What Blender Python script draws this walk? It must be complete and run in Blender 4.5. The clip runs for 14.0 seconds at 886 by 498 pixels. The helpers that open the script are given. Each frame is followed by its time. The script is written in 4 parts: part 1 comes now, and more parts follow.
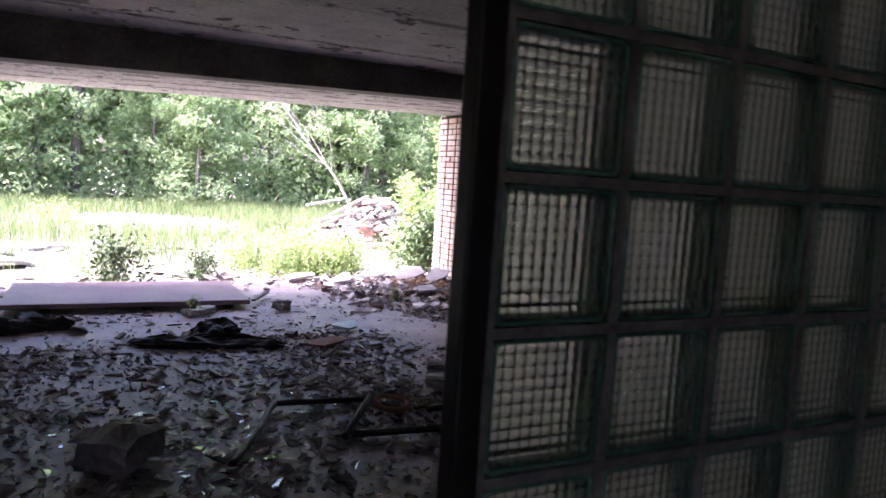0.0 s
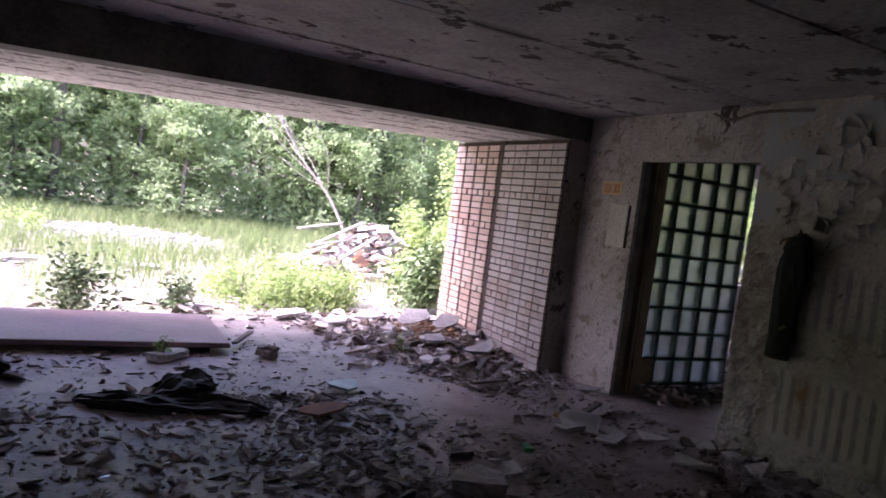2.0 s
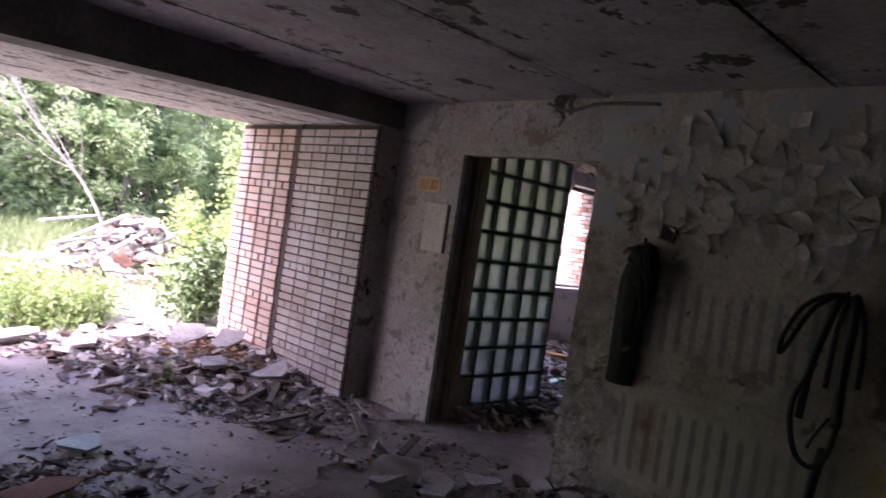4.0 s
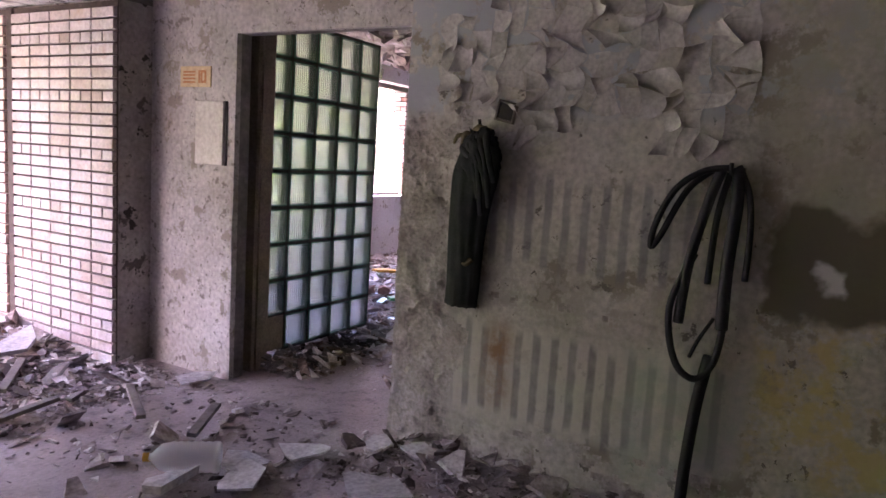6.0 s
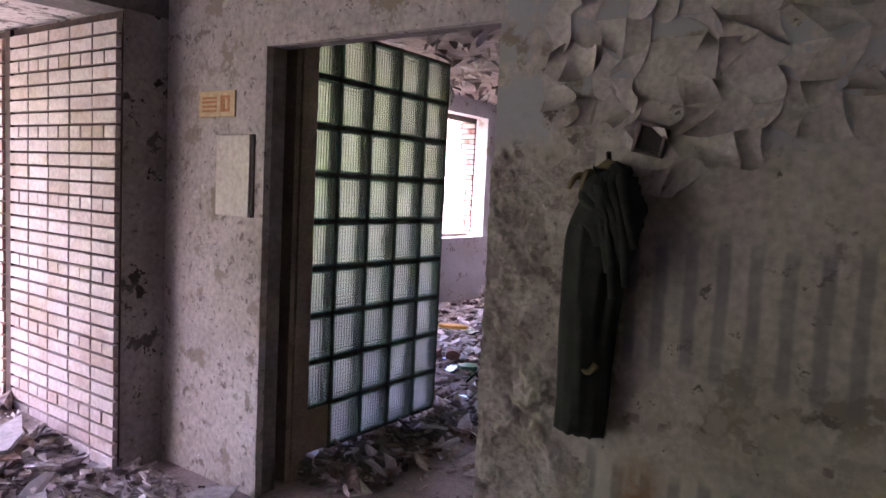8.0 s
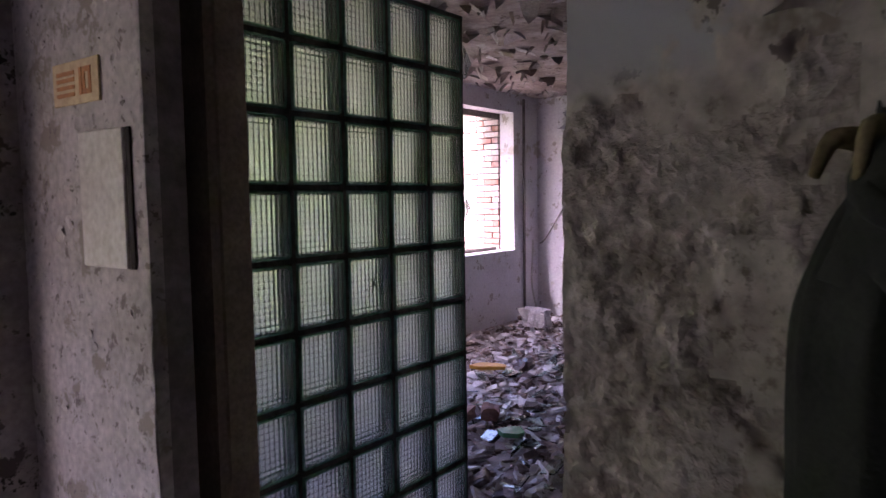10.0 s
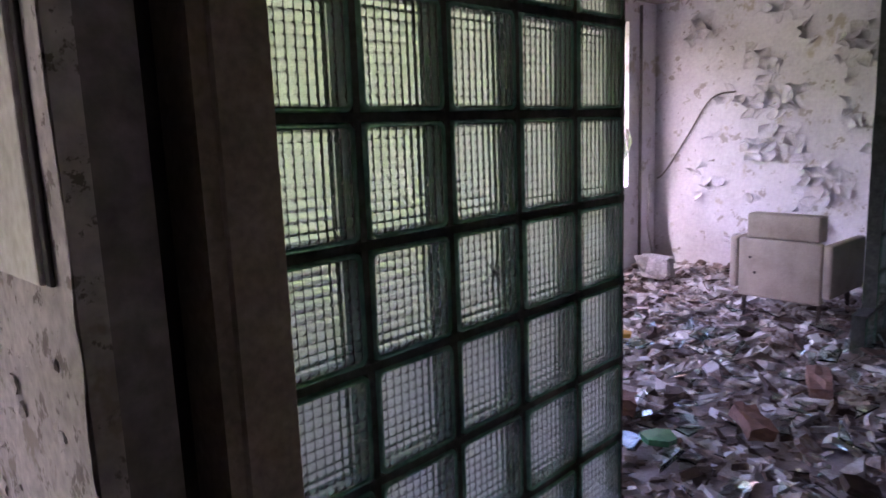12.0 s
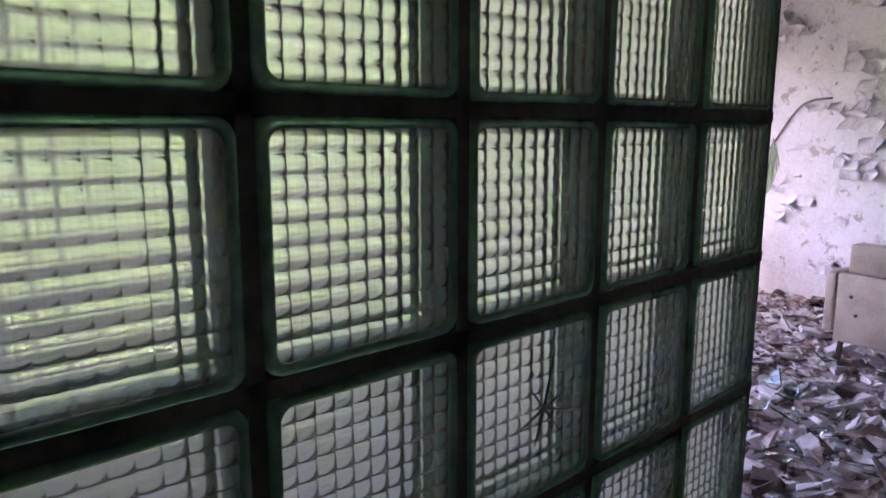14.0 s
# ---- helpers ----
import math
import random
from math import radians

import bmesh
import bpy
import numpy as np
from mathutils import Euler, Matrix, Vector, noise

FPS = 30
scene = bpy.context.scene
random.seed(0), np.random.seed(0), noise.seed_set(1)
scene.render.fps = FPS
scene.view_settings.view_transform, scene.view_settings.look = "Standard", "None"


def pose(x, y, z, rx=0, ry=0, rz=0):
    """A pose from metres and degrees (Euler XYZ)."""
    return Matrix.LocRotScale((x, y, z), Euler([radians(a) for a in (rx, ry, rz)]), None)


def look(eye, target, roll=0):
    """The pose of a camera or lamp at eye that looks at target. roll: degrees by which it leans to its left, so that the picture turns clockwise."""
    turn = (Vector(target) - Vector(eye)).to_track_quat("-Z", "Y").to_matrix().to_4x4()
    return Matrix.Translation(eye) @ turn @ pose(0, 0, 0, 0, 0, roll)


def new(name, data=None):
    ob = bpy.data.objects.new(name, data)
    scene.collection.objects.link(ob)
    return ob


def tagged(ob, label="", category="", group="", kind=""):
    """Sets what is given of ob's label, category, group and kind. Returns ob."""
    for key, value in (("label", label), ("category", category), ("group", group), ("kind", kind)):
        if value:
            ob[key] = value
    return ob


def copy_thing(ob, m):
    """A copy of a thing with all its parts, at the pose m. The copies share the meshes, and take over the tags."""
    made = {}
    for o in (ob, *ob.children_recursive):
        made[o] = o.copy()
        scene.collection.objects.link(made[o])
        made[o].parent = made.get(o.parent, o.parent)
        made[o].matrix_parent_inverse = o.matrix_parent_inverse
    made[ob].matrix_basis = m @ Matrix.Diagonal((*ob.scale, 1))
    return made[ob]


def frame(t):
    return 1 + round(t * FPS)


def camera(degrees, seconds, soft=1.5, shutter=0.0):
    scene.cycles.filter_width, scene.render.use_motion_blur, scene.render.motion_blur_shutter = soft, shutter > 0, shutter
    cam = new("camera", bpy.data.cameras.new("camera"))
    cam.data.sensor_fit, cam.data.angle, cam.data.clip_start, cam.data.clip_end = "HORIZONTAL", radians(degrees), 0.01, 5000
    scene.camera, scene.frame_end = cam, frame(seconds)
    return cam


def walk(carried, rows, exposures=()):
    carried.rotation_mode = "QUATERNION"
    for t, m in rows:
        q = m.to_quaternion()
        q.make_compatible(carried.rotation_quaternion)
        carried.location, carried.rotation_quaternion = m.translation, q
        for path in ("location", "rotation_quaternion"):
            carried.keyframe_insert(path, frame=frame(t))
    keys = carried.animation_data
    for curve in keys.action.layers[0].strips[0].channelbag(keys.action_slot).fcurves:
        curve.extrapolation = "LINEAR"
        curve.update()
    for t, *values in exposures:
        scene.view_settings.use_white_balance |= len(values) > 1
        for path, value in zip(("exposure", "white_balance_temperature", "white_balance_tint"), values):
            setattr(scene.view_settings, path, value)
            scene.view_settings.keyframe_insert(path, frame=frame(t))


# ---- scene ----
cam = camera(64.7, 14.0, shutter=0.3)
METRES, EYE, TILT, LEAN, TURN = 8.0, 1.5, 0.0, 0.0, -27.1
ROWS = [
    (0.0, 0.0, 0.0, 0.0, 0.36, -5.72, -3.61),
    (0.5, -0.0263, 0.0338, 0.0007, -0.16, -5.51, -8.54),
    (1.0, -0.0388, 0.062, 0.0036, -3.7, -4.37, -6.2),
    (1.5, -0.0381, 0.1073, 0.0061, 2.05, -1.08, -3.72),
    (2.0, -0.0437, 0.137, 0.0067, -0.68, -3.48, -7.34),
    (2.5, -0.0621, 0.1644, 0.0087, -11.48, 0.27, -7.0),
    (3.0, -0.0587, 0.1993, 0.002, -11.42, -5.15, -5.65),
    (3.5, -0.0454, 0.2424, 0.0056, -7.21, -3.21, -5.26),
    (4.0, -0.0414, 0.2738, 0.0105, -18.04, -1.66, -8.43),
    (6.5, 0.0492, 0.4173, 0.0001, -33.43, -7.48, -3.42),
    (7.0, 0.0723, 0.4476, 0.0019, -27.97, -8.86, -3.34),
    (7.5, 0.0768, 0.4901, 0.003, -28.02, -7.33, -8.12),
    (8.0, 0.0848, 0.5202, 0.0086, -27.95, -4.89, -2.86),
    (10.5, 0.1869, 0.7072, 0.0093, -25.63, -4.37, 1.24),
    (11.0, 0.1942, 0.7333, 0.0089, -19.34, -4.92, -3.82),
    (11.5, 0.2029, 0.7835, 0.0107, -21.38, -8.31, -3.52),
    (12.0, 0.2082, 0.8076, 0.0109, -19.27, -9.72, 2.13),
    (12.5, 0.2251, 0.8434, 0.01, -11.82, -8.95, 1.34),
    (13.0, 0.2383, 0.8623, 0.0139, -9.73, -8.41, 2.55),
    (13.5, 0.2421, 0.8817, 0.0124, -13.59, -6.35, 1.18),
    (14.0, 0.2463, 0.9, 0.0121, -15.09, -9.87, -0.08),
]
EXPOSURES = [(0.0, 2.75, 5950, 41), (1.5, 2.3, 6000, 44), (4.0, 2.5, 6050, 48), (5.0, 3.2, 6100, 51), (6.3, 4.5, 6200, 54), (8.2, 3.85, 6150, 53), (10.3, 3.15, 6000, 51), (12.0, 3.6, 6000, 48), (13.0, 3.75, 6000, 46), (14.0, 3.7, 6000, 45)]
walk(cam, [(t, pose(0, 0, EYE, TILT, LEAN, TURN) @ pose(METRES * x, METRES * y, METRES * z, 90 + pitch, roll, yaw)) for t, x, y, z, yaw, pitch, roll in ROWS], EXPOSURES)

# ---- world and light ----
world = bpy.data.worlds.new("sky")
scene.world = world
world.use_nodes = True
wn = world.node_tree.nodes
sky = wn.new("ShaderNodeTexSky")
sky.sky_type, sky.sun_disc = "NISHITA", False
sky.sun_elevation, sky.sun_rotation = radians(43), radians(-89.5)
sky.dust_density, sky.air_density = 4.0, 1.0
world.node_tree.links.new(sky.outputs[0], wn["Background"].inputs[0])
wn["Background"].inputs[1].default_value = 0.15
sun = new("sun", bpy.data.lights.new("sun", "SUN"))
sun.data.energy, sun.data.angle, sun.data.color = 4.6, radians(30), (1.0, 0.96, 0.92)
sun.matrix_world = look((-9, .1, 8.5), (0, 0, 0))

# ---- materials ----
def material(name, colours, scale=3.0, rough=0.85, bump=0.3, fine=60.0, detail=6.0, metal=0.0, jitter=0.0, island=False, depth=0.01):
    """A surface whose colour wanders through the given colours at two scales, with a fine relief."""
    m = bpy.data.materials.new(name)
    m.use_nodes = True
    nt = m.node_tree
    n, l = nt.nodes, nt.links
    p = n["Principled BSDF"]
    geo = n.new("ShaderNodeNewGeometry")
    big = n.new("ShaderNodeTexNoise")
    big.inputs["Scale"].default_value, big.inputs["Detail"].default_value, big.inputs["Roughness"].default_value = scale, detail, 0.65
    l.new(geo.outputs["Position"], big.inputs["Vector"])
    ramp = n.new("ShaderNodeValToRGB")
    while len(ramp.color_ramp.elements) < len(colours):
        ramp.color_ramp.elements.new(0.5)
    for i, c in enumerate(colours):
        e = ramp.color_ramp.elements[i]
        e.position = 0.3 + 0.4 * i / max(1, len(colours) - 1)
        e.color = (*c, 1)
    small = n.new("ShaderNodeTexNoise")
    small.inputs["Scale"].default_value, small.inputs["Detail"].default_value = fine, 4
    l.new(geo.outputs["Position"], small.inputs["Vector"])
    fac = big.outputs["Fac"]
    if jitter:
        src = n.new("ShaderNodeObjectInfo").outputs["Random"]
        if island:
            src = geo.outputs["Random Per Island"]
        a = n.new("ShaderNodeMath")
        a.operation = "MULTIPLY_ADD"
        a.inputs[1].default_value, a.inputs[2].default_value = jitter, -jitter / 2
        l.new(src, a.inputs[0])
        b = n.new("ShaderNodeMath")
        l.new(a.outputs[0], b.inputs[0])
        l.new(fac, b.inputs[1])
        fac = b.outputs[0]
    l.new(fac, ramp.inputs[0])
    mix = n.new("ShaderNodeMix")
    mix.data_type, mix.blend_type = "RGBA", "OVERLAY"
    mix.inputs[0].default_value = 0.5
    l.new(ramp.outputs[0], mix.inputs[6])
    l.new(small.outputs["Fac"], mix.inputs[7])
    l.new(mix.outputs[2], p.inputs["Base Color"])
    p.inputs["Roughness"].default_value, p.inputs["Metallic"].default_value = rough, metal
    add = n.new("ShaderNodeMath")
    add.operation = "MULTIPLY_ADD"
    add.inputs[1].default_value = 0.4
    l.new(small.outputs["Fac"], add.inputs[0])
    l.new(big.outputs["Fac"], add.inputs[2])
    bp = n.new("ShaderNodeBump")
    bp.inputs["Strength"].default_value, bp.inputs["Distance"].default_value = bump, depth
    l.new(add.outputs[0], bp.inputs["Height"])
    l.new(bp.outputs[0], p.inputs["Normal"])
    return m


def overlay(m, build):
    """Lays one more colour over a material; build(nodes, links, position) gives mask and colour."""
    nt = m.node_tree
    n, l = nt.nodes, nt.links
    p = n["Principled BSDF"]
    old = p.inputs["Base Color"].links[0].from_socket
    sep = n.new("ShaderNodeSeparateXYZ")
    geo = n.new("ShaderNodeNewGeometry")
    l.new(geo.outputs["Position"], sep.inputs[0])
    mask, colour = build(n, l, geo.outputs["Position"], sep)
    mix = n.new("ShaderNodeMix")
    mix.data_type = "RGBA"
    l.new(mask, mix.inputs[0])
    l.new(old, mix.inputs[6])
    mix.inputs[7].default_value = (*colour, 1)
    l.new(mix.outputs[2], p.inputs["Base Color"])


def calc(n, l, op, a, b=0.0, c=0.0):
    x = n.new("ShaderNodeMath")
    x.operation = op
    for i, v in enumerate((a, b, c)):
        if isinstance(v, (int, float)):
            x.inputs[i].default_value = v
        else:
            l.new(v, x.inputs[i])
    return x.outputs[0]


def band(n, l, v, lo, hi, soft):
    """1 where v lies between lo and hi, with soft borders."""
    a = n.new("ShaderNodeMapRange")
    a.interpolation_type = "SMOOTHSTEP"
    a.inputs[1].default_value, a.inputs[2].default_value = lo - soft, lo + soft
    l.new(v, a.inputs[0])
    b = n.new("ShaderNodeMapRange")
    b.interpolation_type = "SMOOTHSTEP"
    b.inputs[1].default_value, b.inputs[2].default_value = hi + soft, hi - soft
    l.new(v, b.inputs[0])
    return calc(n, l, "MULTIPLY", a.outputs[0], b.outputs[0])


def spots(n, l, pos, scale, lo, hi, detail=5.0):
    """A mask of stains: noise above a threshold."""
    t = n.new("ShaderNodeTexNoise")
    t.inputs["Scale"].default_value, t.inputs["Detail"].default_value, t.inputs["Roughness"].default_value = scale, detail, 0.7
    l.new(pos, t.inputs["Vector"])
    r = n.new("ShaderNodeMapRange")
    r.inputs[1].default_value, r.inputs[2].default_value = lo, hi
    l.new(t.outputs["Fac"], r.inputs[0])
    return r.outputs[0]


def stain(scale, lo, hi, colour):
    return lambda n, l, pos, sep: (spots(n, l, pos, scale, lo, hi), colour)


def glass(name, colour, rough, ior=1.45):
    m = bpy.data.materials.new(name)
    m.use_nodes = True
    p = m.node_tree.nodes["Principled BSDF"]
    p.inputs["Base Color"].default_value = (*colour, 1)
    p.inputs["Transmission Weight"].default_value = 1
    p.inputs["Roughness"].default_value, p.inputs["IOR"].default_value = rough, ior
    return m


M_FLOOR = material("dusty_concrete_floor", [(.22, .178, .168), (.34, .284, .27), (.45, .385, .37)], 1.2, .5, .7, 45)
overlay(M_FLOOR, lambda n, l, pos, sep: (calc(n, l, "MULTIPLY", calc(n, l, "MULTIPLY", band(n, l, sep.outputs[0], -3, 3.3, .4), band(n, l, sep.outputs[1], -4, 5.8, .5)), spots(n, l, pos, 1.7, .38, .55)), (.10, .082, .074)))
overlay(M_FLOOR, stain(2.5, .55, .70, (.10, .085, .078)))
overlay(M_FLOOR, stain(13, .58, .68, (.12, .10, .092)))
overlay(M_FLOOR, stain(5.5, .55, .72, (.12, .10, .09)))
overlay(M_FLOOR, stain(45, .6, .66, (.12, .105, .1)))
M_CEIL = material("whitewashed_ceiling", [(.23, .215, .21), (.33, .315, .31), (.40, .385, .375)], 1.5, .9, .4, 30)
overlay(M_CEIL, stain(2.3, .60, .61, (.05, .043, .038)))
overlay(M_CEIL, stain(1.1, .67, .69, (.10, .09, .08)))
overlay(M_CEIL, stain(5, .64, .66, (.10, .09, .08)))
for seam in (6.14, 4.74, 3.34):
    overlay(M_CEIL, lambda n, l, pos, sep, seam=seam: (calc(n, l, "MULTIPLY", band(n, l, sep.outputs[1], seam - .07, seam + .05, .06), spots(n, l, pos, 4, .5, .56)), (.09, .08, .075)))
M_CEIL2 = material("stained_rear_ceiling", [(.11, .082, .07), (.24, .195, .18), (.38, .35, .34)], 2.4, .9, .6, 30)
overlay(M_CEIL2, stain(6, .58, .62, (.10, .075, .06)))
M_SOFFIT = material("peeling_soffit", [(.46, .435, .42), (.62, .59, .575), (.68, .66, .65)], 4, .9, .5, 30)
overlay(M_SOFFIT, stain(6, .60, .63, (.16, .14, .125)))
overlay(M_SOFFIT, stain(17, .58, .61, (.10, .09, .08)))
for seam in (7.35, 7.8, 8.3):
    overlay(M_SOFFIT, lambda n, l, pos, sep, seam=seam: (calc(n, l, "MULTIPLY", band(n, l, sep.outputs[1], seam - .05, seam + .05, .05), spots(n, l, pos, 5, .46, .52)), (.09, .08, .075)))
M_BEAM = material("dark_concrete", [(.09, .083, .078), (.155, .143, .136), (.22, .205, .195)], 2.5, .9, .4, 40)
M_WALL = material("peeling_painted_plaster", [(.34, .31, .27), (.45, .42, .39), (.54, .51, .49)], 2.2, .85, .6, 35)
overlay(M_WALL, stain(3.5, .58, .62, (.28, .25, .20)))
overlay(M_WALL, stain(9, .6, .64, (.2, .175, .15)))
overlay(M_WALL, stain(24, .6, .64, (.17, .15, .13)))
M_REAR = material("blue_white_plaster", [(.60, .585, .60), (.70, .69, .72), (.75, .74, .77)], 1.6, .85, .5, 35)
overlay(M_REAR, stain(2.2, .60, .66, (.50, .46, .39)))
overlay(M_REAR, stain(6, .6, .63, (.42, .39, .36)))
overlay(M_REAR, stain(11, .66, .68, (.2, .18, .16)))
M_FLAKE = material("paint_flake", [(.38, .35, .305), (.49, .465, .42), (.55, .525, .485)], 5, .7, .2, 50, jitter=.3)
M_RFLAKE = material("bluish_paint_flake", [(.50, .48, .48), (.64, .63, .66), (.72, .71, .74)], 5, .7, .2, 50, jitter=.3)
M_PEEL = material("browned_ceiling_paint", [(.16, .12, .10), (.28, .24, .22), (.40, .37, .36)], 3, .8, .2, 50, jitter=.3, island=True)
M_CRUMB = material("crumbled_plaster", [(.24, .21, .18), (.40, .36, .32), (.50, .47, .43)], 8, .95, 1.0, 55, depth=.03)
M_PIER = material("dark_grey_plaster", [(.10, .09, .085), (.2, .18, .17), (.32, .29, .28)], 2.5, .9, .5, 35)
M_PIERFACE = material("stained_pier_plaster", [(.22, .2, .185), (.33, .30, .28), (.42, .385, .365)], 2.2, .9, .6, 35)
overlay(M_PIERFACE, stain(4, .6, .615, (.035, .03, .027)))
overlay(M_PIERFACE, stain(7, .6, .63, (.10, .088, .08)))
overlay(M_PIERFACE, stain(18, .62, .65, (.13, .115, .10)))
# near-black colour that stands in for shade inside gaps and hollows
M_DARK = material("black_gap_shade", [(.02, .018, .016), (.05, .045, .04)], 6, .95, .3)
M_FRAME = material("brown_painted_wood", [(.2, .16, .12), (.31, .25, .19)], 8, .6, .3)
M_POST = material("black_steel", [(.012, .012, .012), (.03, .028, .025)], 9, .5, .3, metal=.4)
M_MORTAR = material("dark_mortar", [(.03, .035, .03), (.07, .075, .065)], 20, .9, .6)
M_GMORTAR = material("grey_mortar", [(.10, .10, .09), (.20, .20, .18)], 14, .9, .6)
M_BMORTAR = material("brick_mortar", [(.05, .035, .03), (.10, .07, .055)], 20, .95, .6)
M_WBRICK = material("white_glazed_brick", [(.40, .31, .265), (.52, .455, .43), (.58, .53, .51)], 3, .5, .25, 40, jitter=.25)
overlay(M_WBRICK, stain(2.2, .6, .75, (.42, .27, .17)))
M_OBRICK = material("salmon_brick", [(.55, .38, .30), (.66, .50, .42), (.72, .60, .53)], 3, .6, .3, 40, jitter=.3)
M_JBRICK = material("stained_jamb_brick", [(.30, .15, .11), (.52, .40, .36), (.62, .55, .53)], 3, .8, .4, 40, jitter=.5)
M_RBRICK = material("red_brick", [(.2, .10, .07), (.30, .17, .13), (.38, .25, .21)], 6, .85, .5, 40, jitter=.3)
def dusty(m, share, colour=(.78, .8, .77)):
    """Lays a thin film of light-scattering dust on a glass."""
    n, l = m.node_tree.nodes, m.node_tree.links
    dust, blend = n.new("ShaderNodeBsdfTranslucent"), n.new("ShaderNodeMixShader")
    dust.inputs[0].default_value = (*colour, 1)
    blend.inputs[0].default_value = share
    l.new(n["Principled BSDF"].outputs[0], blend.inputs[1])
    l.new(dust.outputs[0], blend.inputs[2])
    l.new(blend.outputs[0], n["Material Output"].inputs[0])
    return m


M_GLASS = dusty(glass("waffled_glass", (.96, .98, .965), .03), .08, (.84, .84, .82))
M_GBACK = dusty(glass("dusty_waffled_glass", (.96, .98, .965), .15), .38, (.86, .85, .83))
M_GEDGE = material("green_glass_edge", [(.11, .27, .20), (.24, .44, .35)], 10, .2, .1)
M_GEDGE.node_tree.nodes["Principled BSDF"].inputs["Transmission Weight"].default_value = .5
M_SHARD = glass("broken_glass", (.75, .9, .84), .08)
M_RUBBLE = material("rubble", [(.09, .07, .06), (.235, .195, .175), (.38, .335, .31), (.6, .57, .54)], 9, .8, .5, 50, jitter=.5, island=True)
M_RUBBLE2 = material("rubble_with_plaster", [(.09, .06, .046), (.33, .255, .215), (.54, .49, .465), (.72, .70, .69)], 9, .75, .5, 50, jitter=.6, island=True)
M_CHAR = material("charred_wood", [(.012, .011, .01), (.04, .036, .033)], 12, .7, .8, 60)
M_BOARD = material("pinkish_board", [(.20, .135, .138), (.26, .178, .182), (.30, .21, .215)], 2, .5, .2, 30)
M_CONC = material("pale_concrete", [(.35, .33, .32), (.48, .46, .45), (.58, .56, .55)], 5, .9, .5, 40, jitter=.3)
M_GROUND = material("weedy_ground", [(.17, .15, .12), (.20, .20, .13), (.34, .32, .29)], .7, .95, .6, 12)
M_PAVE = material("cracked_paving", [(.25, .23, .22), (.40, .38, .37), (.48, .46, .45)], 1.5, .9, .5, 25, jitter=.3)
M_GRASS = material("meadow_grass", [(.13, .19, .07), (.18, .26, .10), (.28, .32, .18)], .8, .7, .1, 8, jitter=.35, island=True)
M_LEAF = material("spring_leaf", [(.24, .34, .17), (.36, .48, .25), (.46, .57, .34)], .6, .6, .1, 6, jitter=.4, island=True)
M_LEAFY = material("young_yellow_leaf", [(.24, .34, .12), (.34, .45, .17), (.44, .54, .25)], 2, .6, .1, 6, jitter=.4, island=True)
for m in (M_GRASS, M_LEAF, M_LEAFY):
    n, l = m.node_tree.nodes, m.node_tree.links
    tr, mx = n.new("ShaderNodeBsdfTranslucent"), n.new("ShaderNodeMixShader")
    l.new(n["Principled BSDF"].inputs["Base Color"].links[0].from_socket, tr.inputs[0])
    mx.inputs[0].default_value = .6
    l.new(n["Principled BSDF"].outputs[0], mx.inputs[1])
    l.new(tr.outputs[0], mx.inputs[2])
    l.new(mx.outputs[0], n["Material Output"].inputs[0])
M_SHRUB = material("dark_shrub_leaf", [(.07, .12, .045), (.11, .18, .07), (.17, .25, .11)], 3, .6, .1, 6, jitter=.4, island=True)
M_BARK = material("grey_bark", [(.10, .09, .08), (.2, .18, .17)], 12, .9, .8, 40)
M_DRY = material("dry_grey_wood", [(.28, .25, .22), (.45, .42, .38)], 12, .85, .5, 40)
M_CLOTH = material("dark_green_cloth", [(.012, .016, .012), (.028, .034, .026)], 10, .95, .4, 120)
M_YCLOTH = material("ochre_cloth", [(.12, .1, .05), (.2, .17, .09)], 10, .95, .4, 120)
M_RUBBER = material("black_rubber", [(.008, .008, .009), (.018, .018, .018)], 12, .6, .2, 60)
M_SIGN = material("yellowed_sign", [(.55, .42, .22), (.65, .5, .28)], 8, .6, .1, 40)
M_INK = material("orange_ink", [(.45, .17, .05), (.5, .22, .07)], 8, .6, .1)
M_PANEL = material("cream_painted_metal", [(.5, .47, .42), (.6, .57, .52)], 4, .5, .2, 40)
M_LEATHER = material("beige_leatherette", [(.30, .25, .2), (.4, .34, .28), (.45, .39, .33)], 4, .55, .2, 160)
M_LEG = material("dark_wood_leg", [(.03, .02, .015), (.06, .04, .03)], 9, .5, .2)
M_CABLE = material("white_cable", [(.5, .5, .48), (.6, .6, .58)], 9, .5, .1)
M_WIRE = material("dusty_wire", [(.10, .09, .08), (.2, .18, .16)], 9, .7, .1)
M_PLASTIC = glass("clear_plastic", (.85, .87, .86), .3, 1.3)
M_PLASTIC.node_tree.nodes["Principled BSDF"].inputs["Transmission Weight"].default_value = .85
M_CAP = material("orange_cap", [(.6, .3, .03), (.65, .36, .05)], 9, .4, .1)
M_GREEN = material("green_plastic", [(.02, .16, .07), (.04, .25, .11)], 9, .4, .1)
M_RUST = material("rusty_brown_sheet", [(.25, .12, .08), (.36, .2, .14)], 5, .8, .3)
M_OCHRE = material("ochre_crumbs", [(.22, .12, .06), (.38, .23, .13), (.5, .36, .25)], 9, .9, .5, 50, jitter=.4, island=True)
M_TILE = material("pale_green_tile", [(.36, .48, .43), (.46, .58, .53)], 6, .4, .2, 40)
M_BLUE = material("blue_spray_paint", [(.06, .08, .3), (.1, .12, .4)], 9, .6, .1)
M_TIMBER = material("old_timber", [(.12, .1, .085), (.22, .19, .16)], 9, .8, .5, 60)


